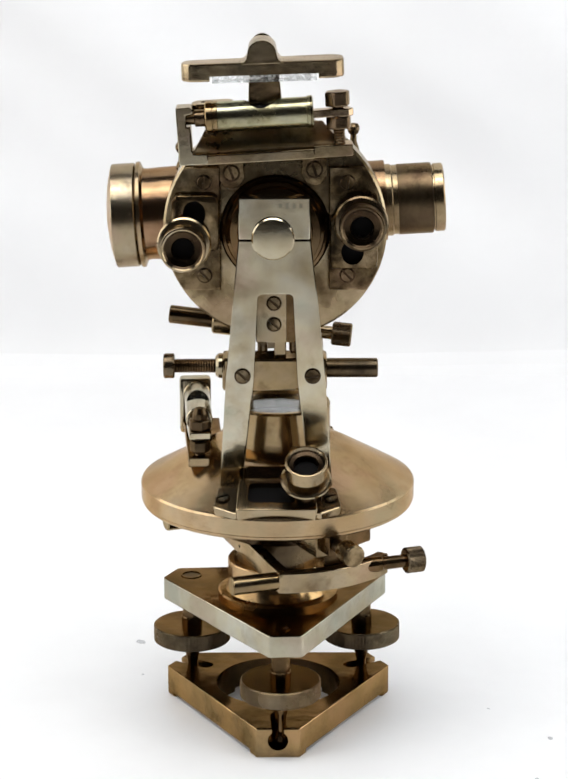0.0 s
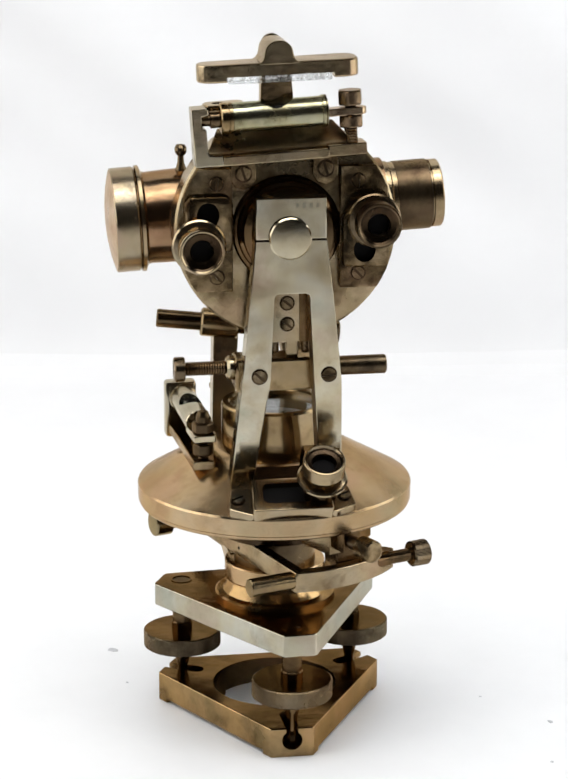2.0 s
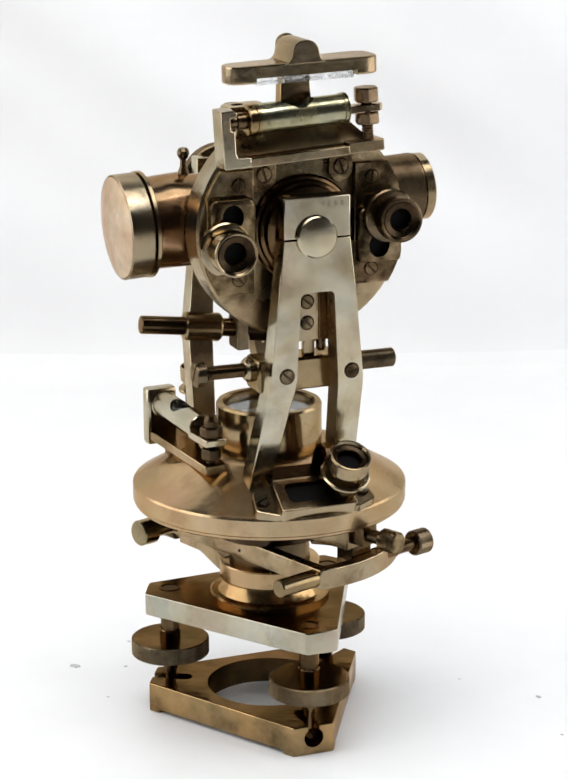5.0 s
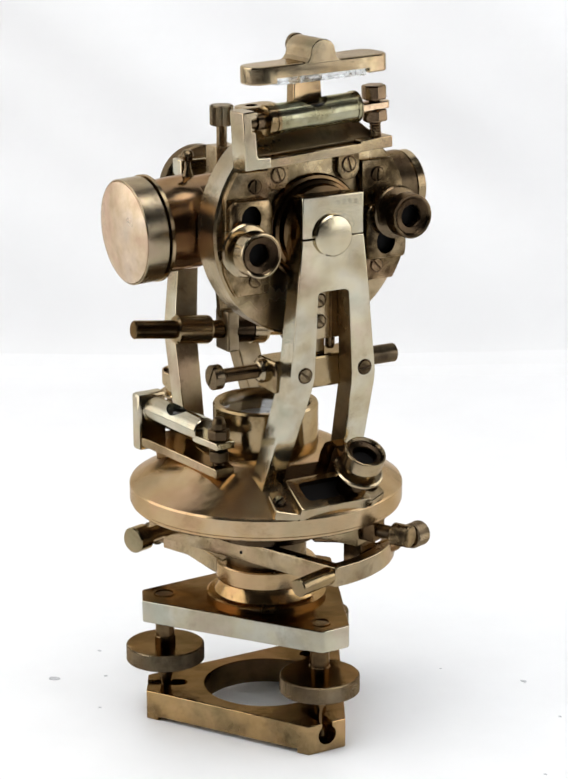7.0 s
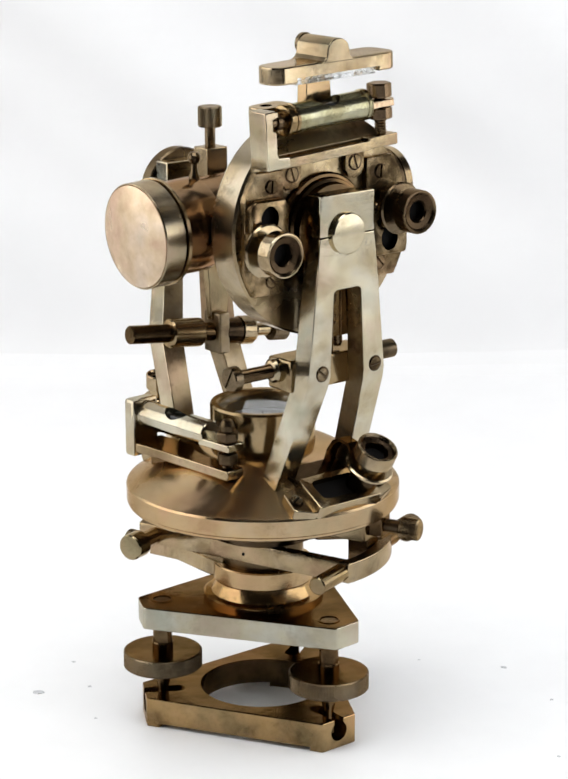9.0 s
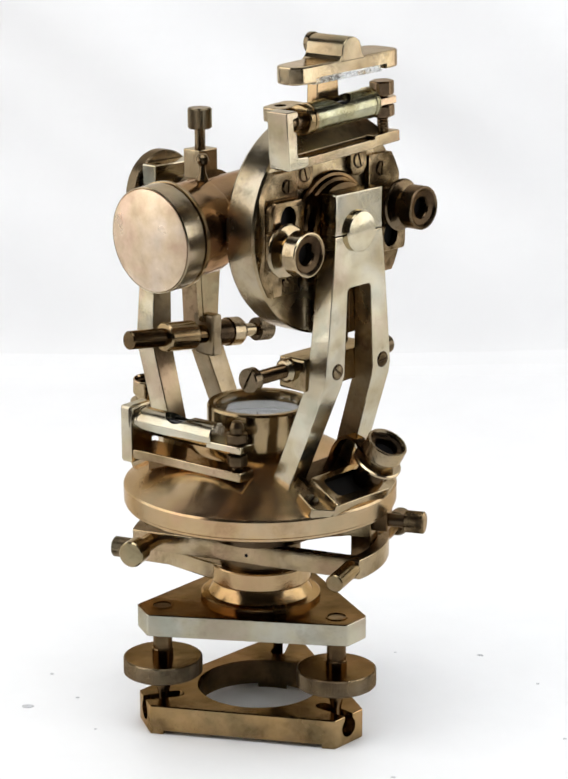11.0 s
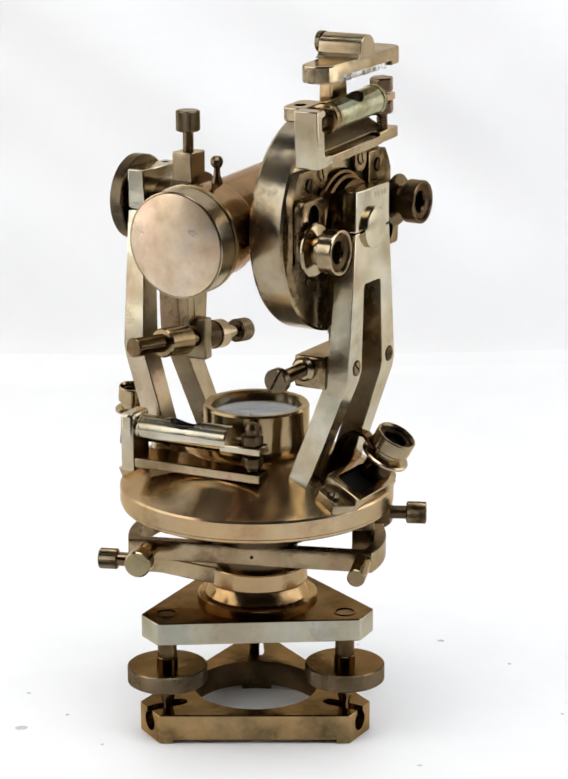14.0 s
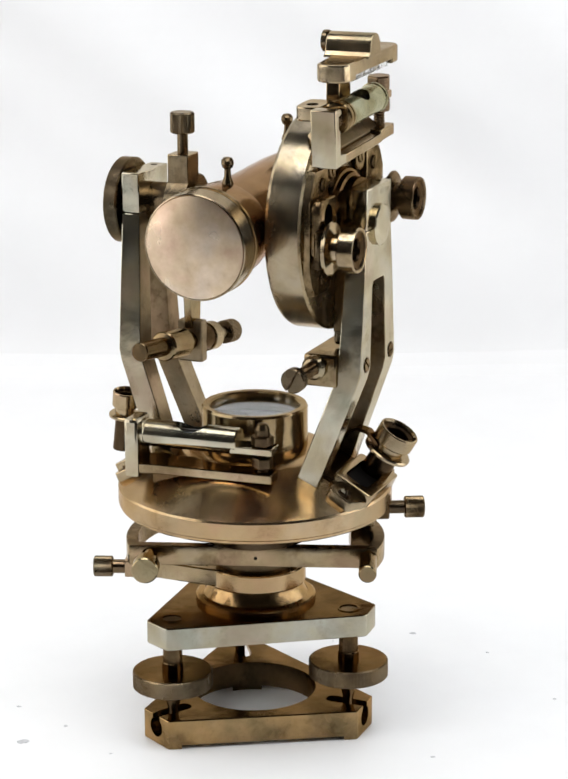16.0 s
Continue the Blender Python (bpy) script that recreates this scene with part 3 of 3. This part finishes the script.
def vertical_circle():
    m = frame_of((-0.6, -41.5, 238), (-0.6, -27, 238))[0]
    d = part("vertical_circle", lathe([(0, 0), (45.5, 0), (46.6, 0.3), (47.6, 1.2), (47.6, 14.8), (46.9, 16.2), (44.0, 16.6), (0, 16.6)], 128, m), BRASS_SATIN, TH, "round brass drum of the vertical circle, darkened on its face", BRASS_PATINA, lambda n, c: n.y < -0.5)
    hub = frame_of((-0.6, -41.4, 238), (-0.6, -55, 238))[0]
    part("hub", lathe([(23.4, 0), (23.4, 1.6), (22.6, 2.6), (21.4, 2.9), (20.8, 4.6), (19.5, 5.2), (19.0, 8.5), (16.0, 9.0), (15.5, 12.6)], 96, hub), BRASS_BROWN, d, "stepped browned brass rings round the axle")
    # band of the vernier frame across the drum, and its tail
    part("vernier_band", slab([(-9.0, -48.4), (10.2, -48.4), (10.2, -41.3), (-9.0, -41.3)], 190, 226, 0.4), BRASS, d, "", BRASS_BROWN, lambda n, c: abs(n.x) > 0.5)
    for z in (207.2, 198.0):
        slotted_screw("screw", (-1.2, -48.4, z), (0, -1, 0), 2.9, d, 0.5, -0.7)
    part("side_strip", block(4.0, 9.6, -49.2, -48.0, 190.5, 222, 0.3), BRASS_BROWN, d)
    # lower tail: a narrow stem between two rounded horns
    part("tail", block(-1.2, 4.0, -44.4, -41.6, 180.5, 190.6, 0.4), BRASS, d)
    for x in (-6.2, 7.4):
        part("horn", lathe([(2.2, 0), (2.2, 5.0), (1.6, 6.4), (0, 6.9)], 20, Matrix.Translation((x, -43.0, 190.5)) @ Matrix.Rotation(math.pi, 4, "X")), BRASS_DARK, d)
    for sg, zc, xs in ((-1, 238.6, -34.2), (1, 238.6, 32.6)):
        vernier(d, sg, xs, zc)
    # lugs with screws above the hub
    for x, z in ((-19.0, 262.5), (16.0, 264.0)):
        lug = slab([(-5.4, 5), (-5.4, -3), (-3.4, -6), (0, -7), (3.4, -6), (5.4, -3), (5.4, 5)], 0, 2.6, 0.4, frame_of((x, -41.4, z), (x, -44, z))[0] @ Matrix.Rotation(0, 4, "Z"))
        part("lug", lug, BRASS_WORN, d)
        slotted_screw("screw", (x, -44.0, z), (0, -1, 0), 3.3, d, 0.5, 1.9)


def vernier(d, sg, xs, zc):
    """A window frame with a reading microscope in front."""
    edge = lambda: ringbody([(46.6, -70), (90, -70), (90, -30), (46.6, -30)], 64, Matrix.Translation((-0.6, 0, 238)) @ Matrix.Rotation(radians(-90), 4, "X"))
    body = block(xs - 10.4, xs + 10.4, -44.6, -41.2, zc - 26.5, zc + 26.5, 0.5)
    v = part("vernier_plate", cut(body, edge()), BRASS_WORN, d, "brass vernier plate held by slotted screws")
    zf, zh = (242.0, 246.0) if sg < 0 else (234.0, 229.5)
    frame_bm = slab([(-9.6, -12), (9.6, -12), (10.2, -8), (10.2, 9), (8, 12), (-8, 12), (-10.2, 9), (-10.2, -8)], 0, 4.6, 1.3, frame_of((xs, -44.4, zf), (xs, -50, zf))[0], None, 3)
    win = lathe([(5.0, 0.6), (5.0, 30)], 36, frame_of((xs - 0.5, -44.4, zh), (xs - 0.5, -50, zh))[0] @ Matrix.Diagonal((0.95, 1.1, 1, 1)))
    part("window_frame", cut(frame_bm, win, edge()), BRASS_WORN, v, "rounded brass window frame")
    part("window", block(xs - 6.0, xs + 6.0, -45.6, -45.1, zh - 6.0, zh + 6.0, 0), BLACK, v, "dark vernier glass")
    for z in (zc - 20.0, zc + 20.0):
        slotted_screw("screw", (xs + (3.6 if sg < 0 else -2.6), -44.6, z), (0, -1, 0), 3.0, v, 0.8, 0.5 + z)
    ex, ez = (-39.0, 233.7) if sg < 0 else (35.6, 242.6)
    q = lambda y: (ex, y, ez)
    arm = slab([(-8.5, -8), (8.5, -8), (8.5, 8), (-8.5, 8)], 0, 3.0, 1.0, frame_of(q(-47.0), q(-50))[0])
    part("bracket", arm, BRASS_WORN, v)
    tip = 10.5 if sg < 0 else -10.5
    part("clip", block(min(ex, ex + tip), max(ex, ex + tip), -50.4, -45.0, ez - 4.5, ez + 3.5, 0.7), BRASS, v)
    tone = BRASS if sg < 0 else BRASS_DARK
    scope = part("microscope", threaded(q(-45), q(-52.0), 5.4, 1.3, 0.45, 40), BRASS_DARK, d, "short brass reading microscope")
    part("flange", spindle(q(-50.6), q(-60), [(6.5, 0), (10.6, 0.2), (11.4, 0.8), (11.5, 1.6), (10.8, 2.2), (7.6, 2.6), (6.4, 3.2), (6.4, 8.0)], 48), tone, scope)
    cup = spindle(q(-57.0), q(-65), [(6.2, 0), (9.0, 0.3), (9.6, 0.9), (9.6, 7.0), (9.4, 7.5), (8.8, 7.6), (8.2, 7.2), (7.4, 6.5), (5.0, 6.0), (4.5, 5.2), (4.4, 0.4), (0, 0.3)], 56)
    part("eyecup", cup, tone, scope, "", NEAR_BLACK, lambda n, c: c.y < -0.0605 and math.hypot(c.x * 1000 - ex, c.z * 1000 - ez) < 8.0)
    part("eye_hole", spindle(q(-57.4), q(-60), [(0, 0), (4.4, 0.1), (4.4, 1.4), (0, 1.5)], 40), BLACK, scope, "black eye opening")


def tangent_pair(front):
    """Opposed stop screw and spring barrel on a block between the legs."""
    if front:
        b = part("stop_block", block(-23.5, 21.5, -48.5, -33.0, 168.5, 182.8, 1.2), BRASS_BOX, TH, "brass stop block with opposed screws between the legs")
        y, z = -38.4, 177.2
        part("stop_screw", threaded((-19, y, z), (-46, y, z), 3.1, 1.1, 0.35), BRASS_BROWN, b)
        head = cut(spindle((-44.4, y, z), (-50, y, z), [(4.8, 0), (5.4, 0.5), (5.4, 4.2), (4.9, 4.7), (0, 4.8)], 36), block(-52, -47.4, y - 0.5, y + 0.5, z - 8, z + 8, 0, Matrix.Translation((0, y, z)) @ Matrix.Rotation(0.5, 4, "X") @ Matrix.Translation((0, -y, -z))))
        part("screw_head", head, BRASS_DARK, b)
        part("collar", spindle((-23.2, y, z), (-29, y, z), [(5.4, 0), (5.4, 2.0), (4.4, 3.2), (3.4, 3.6)], 36), BRASS, b)
        part("spring_barrel", spindle((43.6, y, z - 1.0), (20, y, z - 1.0), [(3.7, 0), (4.2, 0.5), (4.2, 24)], 36), BRASS_DARK, b)
    else:
        p0, p1 = Vector((-49.7, 32.8, 183.1)), Vector((34.6, 25.8, 174.4))
        at = lambda k: p0 + (p1 - p0).normalized() * k
        c = at(47.0)
        b = part("stop_block", block(c.x - 3.2, c.x + 2.8, c.y - 6.0, c.y + 6.0, c.z - 9.5, c.z + 9.5, 0.9), BRASS_DULL, TH, "brass clamp tail with opposed screw and barrel")
        part("tail", slab([(-4.5, 0), (4.5, 0), (8, 42), (-8, 42)], -1.8, 1.8, 0.4, Matrix.Translation((c.x, c.y, c.z + 6)) @ Matrix.Rotation(radians(90), 4, "X")), BRASS_BOX, b)
        part("spring_barrel", spindle(at(0), at(47), [(3.7, 0), (4.2, 0.5), (4.2, 46)], 40), BRASS_BROWN, b)
        part("barrel_sleeve", spindle(at(20), at(40), [(4.3, 0), (6.0, 0.4), (6.6, 1.2), (6.6, 16.6), (6.0, 17.6), (4.4, 18)], 40), BRASS_BOX, b)
        part("sleeve", spindle(at(49), at(66), [(5.6, 0), (6.0, 0.4), (6.0, 8.8), (4.0, 9)], 40), NEAR_BLACK, b)
        part("sleeve", spindle(at(58), at(80), [(5.0, 0), (6.6, 0.4), (6.6, 6.6), (5.6, 8.2), (3.0, 8.6), (3.0, 18)], 40), BRASS, b)
        part("clamp_knob", knurled(at(75.5), at(84.6), 5.4, 58, 0.14), BRASS_DARK, b)


def raised(bm):
    return tilted(bm, 0.4)


def striding_level():
    """Spirit level on the vernier frame above the drum, with its bracket and adjusting bolt."""
    base_bm = block(-31.5, 18.0, -54.0, -38.0, 268.8, 272.8, 0.5)
    s = part("upper_level_bracket", raised(base_bm), BRASS, TH, "brass bracket of the upper spirit level")
    up = cut(slab([(-38.6, 269.2), (-26.5, 269.2), (-26.5, 273.4), (-32.2, 273.8), (-32.9, 275.2), (-32.9, 284.6), (-34.6, 285.2), (-34.6, 290.0), (-31.6, 290.6), (-31.6, 292.4), (-32.6, 293.4), (-38.6, 293.4)], 43.4, 54.6, 0.5, Matrix.Rotation(radians(90), 4, "X")), block(-36.9, -30, -53.0, -48.0, 285.6, 289.6, 0))
    part("upright", raised(up), BRASS_PALE, s)
    part("back_wall", raised(slab([(-33, 0), (30, 0), (22, 13), (-27, 13)], -2.0, 2.0, 0.5, Matrix.Translation((0, -47.5, 272.0)) @ Matrix.Rotation(radians(46), 4, "X"))), BRASS_DULL, s)
    part("lug", raised(block(17.6, 34.0, -53.6, -42.5, 269.0, 274.0, 0.5)), BRASS, s)
    q = lambda x: (x, -50.5, 288.2)
    tube = spindle(q(-21.6), q(18.4), [(5.6, 0), (6.3, 0.2), (6.3, 37.4), (6.7, 37.6), (6.7, 39.6), (5.6, 40.0)], 56)
    opening = slab(hexagon(5.4, 0, 28), 288.0, 300, 0, Matrix.Translation((-3.2, -50.5, 0)) @ Matrix.Diagonal((1.3, 1, 1, 1)))
    v = part("vial_tube", raised(cut(tube, opening)), VERDIGRIS, s, "greenish brass level tube with a sight opening")
    part("end_cap", raised(spindle(q(-27.0), q(-21), [(4.4, 0), (6.2, 0.4), (6.7, 0.9), (6.7, 3.2), (6.3, 3.4), (6.3, 3.9), (6.7, 4.1), (6.7, 5.4), (6.0, 5.6)], 48)), BRASS_BOX, v, "brown brass end cap")
    part("seam", raised(spindle(q(17.2), q(18), [(6.3, 0), (6.75, 0.05), (6.75, 0.45), (6.3, 0.5)], 48)), NEAR_BLACK, v)
    part("vial", raised(rod(q(-13), q(9), 3.8, 0.6, 32)), DARKGLASS, v, "dark glass vial")
    part("trunnion_pin", raised(spindle(q(-26.4), q(-37), [(3.6, 0), (3.6, 4.4), (2.6, 4.8), (2.4, 9.5)], 28)), BRASS_DARK, v)
    part("tongue", raised(slab([(17.6, -53.2), (24, -52.6), (33, -53), (35, -50.5), (33, -45), (24, -46), (17.6, -47)], 285.6, 288.8, 0.4)), BRASS, v)
    bx, by = 28.6, -48.6
    part("adjusting_bolt", raised(threaded((bx, by, 271), (bx, by, 290), 2.5, 1.2, 0.3)), BRASS_DARK, s)
    for z0, z1 in ((289.6, 295.8), (280.2, 285.4)):
        nut = slab(hexagon(5.5, 0.3), z0, z1, 0.7, Matrix.Translation((bx, by, 0)))
        part("nut", raised(nut), BRASS_DARK, s)


LEVELLED = TILT @ Matrix.Translation((10, 0, 307)) @ Matrix.Rotation(radians(1.5), 4, "Y") @ Matrix.Translation((-10, 0, -307))


def levelled(bm):
    bmesh.ops.transform(bm, matrix=LEVELLED, verts=bm.verts)
    return bm


def top_sight():
    """The cross bar on a short post above the level."""
    clean = []
    for cx, cy, a0 in ((26.0, -45.0, 0), (-29.2, -49.5, 90), (-29.2, -52.0, 180), (26.0, -52.0, 270)):
        for k in range(6):
            a = radians(a0 + 18 * k)
            clean.append((cx + 6.0 * math.cos(a), cy + 6.0 * math.sin(a)))
    bar = cut(slab(clean, 303.4, 310.9, 0.8), block(-23.5, 21.5, -70, -20, 300, 305.6, 0))
    s = part("sight_bar", levelled(bar), BRASS, TH, "brass cross bar with rounded ends carrying a glass strip")
    prof = [(-9.4, 0), (-7.6, 0.9), (-6.4, 2.4)] + [(5.9 * -math.cos(math.pi * k / 16), 4.6 + 5.2 * math.sin(math.pi * k / 16)) for k in range(17)] + [(6.4, 2.4), (7.6, 0.9), (9.4, 0)]
    hump = slab(prof, -10.2, 10.2, 0.5, Matrix.Translation((-1.6, -48.4, 310.0)) @ Matrix.Rotation(radians(90), 4, "X"))
    part("hump", levelled(hump), BRASS, s)
    part("mirror_strip", levelled(block(-22.6, 20.6, -56.0, -45.0, 302.4, 305.5, 0.2)), STRIPGLASS, s, "clear scratched glass strip")
    post = slab([(-8.6, 0), (6.4, 0), (5.0, 22), (-7.4, 22)], -3.0, 3.0, 0.5, Matrix.Translation((0, -41.5, 284)) @ Matrix.Rotation(radians(90), 4, "X"))
    part("post", levelled(post), BRASS_BOX, s)
    part("hinge", levelled(spindle((-1.6, -35.0, 315.6), (-1.6, -38.4, 315.6), [(3.0, 0), (4.6, 0.5), (4.6, 2.6)], 28)), BRASS_DARK, s)
    seat = cut(slab(hexagon(8.0, 0, 24), 281.5, 286, 0.5, Matrix.Translation((-4.0, -38.0, 0)) @ Matrix.Diagonal((1.7, 0.8, 1, 1))), lathe([(2.2, 270), (2.2, 300)], 20, Matrix.Translation((-12.5, -38, 0))))
    part("seat", tilted(seat), BRASS, s)
    wing = cut(slab(fillet([(-32.5, -45.5), (-15.0, -45.5), (-15.0, -33.5), (-32.5, -33.5)], 4.5, 5), 287.4, 293.6, 0.7), lathe([(2.6, 270), (2.6, 300)], 20, Matrix.Translation((-26.0, -39.5, 0))))
    part("wing", tilted(wing), BRASS, s)


LU = Vector((-0.059, 0.998, 0))
LM = Matrix.Translation((-36.2, 10.75, 0)) @ Matrix.Rotation(math.atan2(LU.y, LU.x), 4, "Z")


def plate_level():
    """Spirit level on the circle: L bracket, vial tube, adjusting nut."""
    b = part("plate_level_bracket", slab([(-35, -4.2), (-24, -6), (-18, -10.5), (29, -10.5), (30, 7.4), (20, 6.2), (-35, 5.4)], 126.6, 131.0, 0.5, LM), BRASS, TH, "brass bracket of the plate level", BRASS_BROWN)
    part("upright", block(26.0, 33.0, -6.6, 8.0, 124.4, 151.2, 1.6, LM), BRASS_PALE, b)
    # added dark block that stands for the shadow under the bar
    part("bar_shade_block", slab([(-20, -7), (22, -7), (22, 1.5), (-20, 1.5)], 118, 127.0, 0.4, LM), BRASS_BROWN, b)
    q = lambda s: tuple(LM @ Vector((s, 0, 143.6)))
    tube = spindle(q(28.0), q(-20), [(5.2, 0), (6.4, 0.3), (6.4, 3.2), (6.0, 3.5), (6.0, 46.0), (5.6, 46.5)], 56)
    hole = slab(hexagon(5.2, 0, 28), 143, 160, 0, LM @ Matrix.Translation((3.5, 0, 0)) @ Matrix.Diagonal((1.5, 1, 1, 1)))
    t = part("vial_tube", cut(tube, hole), BRASS_PALE, b, "pale brass level tube with a sight opening")
    part("vial", rod(q(16), q(-10), 3.4, 0.5, 28), DARKGLASS, t)
    part("tongue", slab([(-35, -4.8), (-16, -5.6), (-16, 5.6), (-35, 4.8)], 139.2, 142.6, 0.5, LM), BRASS_PALE, t)
    m = LM @ Matrix.Translation((-29.2, 0, 0))
    part("adjusting_bolt", threaded(m @ Vector((0, 0, 124)), m @ Vector((0, 0, 150)), 2.4, 1.2, 0.3), BRASS_DARK, b)
    part("nut", slab(hexagon(5.2, 0.2), 142.8, 147.4, 0.7, m), BRASS_DARK, b)
    part("nut", slab(hexagon(4.8, 0.5), 132.4, 137.6, 0.7, m), BRASS_DARK, b)
    part("dome_nut", lathe([(3.2, 147.4), (3.2, 150), (2.2, 152.4), (0, 153.2)], 24, m), BRASS_DARK, b)


def prism_box(front):
    """Window box on the rim of the circle with a tilted reading lens."""
    m = Matrix.Identity(4) if front else Matrix.Rotation(math.pi, 4, "Z")
    # the plate and the raised window frame lie on the slope of the circle: x across, y up the slope
    lie = m @ Matrix.Translation((0, -60.2, 115.6)) @ Matrix.Rotation(radians(27), 4, "X")
    flange = slab(fillet([(-28.0, 4.2), (-19, 0.2), (19, 0.2), (28.0, 4.2), (26.0, 16.5), (-26.0, 16.5)], 2.4, 4), -4.5, 1.5, 0.6, lie)
    p = part("window_box", flange, BRASS, TH, "brass window box on the circle with a tilted reading lens")
    body = slab(fillet([(-18.0, -0.6), (17.4, -0.6), (16.0, 19.0), (-16.6, 19.0)], 1.6, 4), -4.0, 4.6, 1.9, None, None, 4)
    slot = slab(fillet([(-13.0, 4.0), (12.2, 4.0), (11.6, 15.8), (-12.4, 15.8)], 3.4, 5), 1.4, 12, 0)
    body = cut(body, slot)
    bmesh.ops.transform(body, matrix=lie, verts=body.verts)
    part("window_frame", body, BRASS, p, "bright rounded brass window frame")
    part("window", slab([(-14.8, 2.2), (14.0, 2.2), (13.0, 16.0), (-14.0, 16.0)], 0.8, 1.9, 0, lie), BLACK, p, "dark glass window")
    part("saddle", slab(fillet([(-16.0, 17), (15.4, 17), (14, 30), (-14, 30)], 2, 4), -8.0, 1.2, 0.6, lie), NEAR_BLACK, p, "blackened brass saddle behind the window")
    n = lie.to_3x3() @ Vector((0, 0, 1))
    for x in (-23.6, 23.0):
        slotted_screw("screw", lie @ Vector((x, 9.4, 1.5)), n, 2.8, p, 1.5, 0.4, BRASS_GREY)
    if front:
        d, c, grow = Vector((0, -0.5, 0.866)), Vector((12.4, -65.0, 142.0)), 1.0
    else:
        d, c, grow = Vector((0.08, 0.12, 0.99)), Vector((16.6, -56.0, 155.0)), 0.66
    q = lambda h: m @ (c + d * h)
    size = lambda rows: [(r * grow, h) for r, h in rows]
    axis = (q(1) - q(0)).normalized()

    def inside(n, f):
        o = f * 1000 - q(0)
        return o.dot(axis) > -6 and (o - axis * o.dot(axis)).length < 7.75 * grow
    part("lens_tube", spindle(q(-28), q(-6), size([(7.2, 0), (6.8, 4), (6.2, 22)]), 36), NEAR_BLACK, p)
    if front:
        rows = [(-57.5, 131.5), (-55.5, 137.0), (-51.5, 141.2), (-46.5, 142.2), (-42.0, 140.2), (-38.5, 135.5), (-36.0, 129.5)]
        bm = bmesh.new()
        strips = []
        for k, (y, z) in enumerate(rows):
            a, b2 = rows[max(0, k - 1)], rows[min(len(rows) - 1, k + 1)]
            t = Vector((b2[0] - a[0], b2[1] - a[1])).normalized()
            strips.append([bm.verts.new((x, y - t.y * h, z + t.x * h)) for x, h in ((6.0, -0.8), (11.5, -0.8), (11.5, 0.8), (6.0, 0.8))])
        for u, w in zip(strips, strips[1:]):
            for k in range(4):
                bm.faces.new((u[k], u[(k + 1) % 4], w[(k + 1) % 4], w[k]))
        bm.faces.new(strips[0]), bm.faces.new(strips[-1])
        part("strap", bm, BRASS_BROWN, p, "thin curved brass strap")
    part("lens_flange", spindle(q(-12.6), q(-8), size([(9.6, 0), (11.0, 0.4), (11.0, 1.3), (10.2, 1.8), (6.8, 2.1), (6.6, 5)]), 48), BRASS, p)
    part("lens_cup", spindle(q(-7.6), q(0), size([(6.6, 0), (8.8, 0.4), (9.2, 1.0), (9.2, 7.0), (8.9, 7.5), (8.2, 7.6), (7.6, 6.6), (7.2, 5.8), (5.5, 5.4), (5.2, 4.8), (5.0, 0.5), (0, 0.4)]), 56), BRASS, p, "", NEAR_BLACK, inside)
    part("eye_hole", spindle(q(-7.1), q(0), size([(0, 0), (5.05, 0.1), (5.05, 1.6), (0, 1.7)]), 40), BLACK, p, "black eye opening")


def axle_cap_and_wheel():
    part("axle_cap", spindle((-1.5, -58.6, 237.6), (-1.5, -66, 237.6), [(9.0, 0), (9.0, 2.0), (8.4, 2.6), (5, 3.0), (0, 3.1)], 64), BRASS_PALE, TH, "round pale brass axle cap")
    w = part("axle_wheel", spindle((0, 55.5, 239.5), (0, 66, 239.5), [(9, 0), (9, 2.5), (18.6, 2.8), (19.3, 3.4), (19.3, 8.6), (18.7, 9.2), (0, 9.2)], 80), BRASS_DARK, TH, "dark brass disc on the axle end")


base()
for a in (-90, 30, 150):
    levelling_screw(a + SCREW_TURN)
tribrach()
lower_clamp()
tangent_frame()
circle()
compass()
standard(True)
standard(False)
telescope()
vertical_circle()
tangent_pair(True)
tangent_pair(False)
striding_level()
top_sight()
plate_level()
prism_box(True)
prism_box(False)
axle_cap_and_wheel()


def motions():
    """The turntable turns steadily and carries the theodolite."""
    rows, rows_t = [], []
    for k in range(33):
        t = k * 0.5
        deg = 0.02 + 4.0854 * t + 0.0763581 * t ** 2 - 0.00617390 * t ** 3 + 0.000118755 * t ** 4
        spin = Matrix.Rotation(radians(deg), 4, "Z")
        rows_t.append((t, spin))
        rows.append((t, spin @ Matrix.Translation((0.0013, 0.0101, 0.0))))
    walk(turntable, rows_t)
    walk(theodolite, rows)


motions()
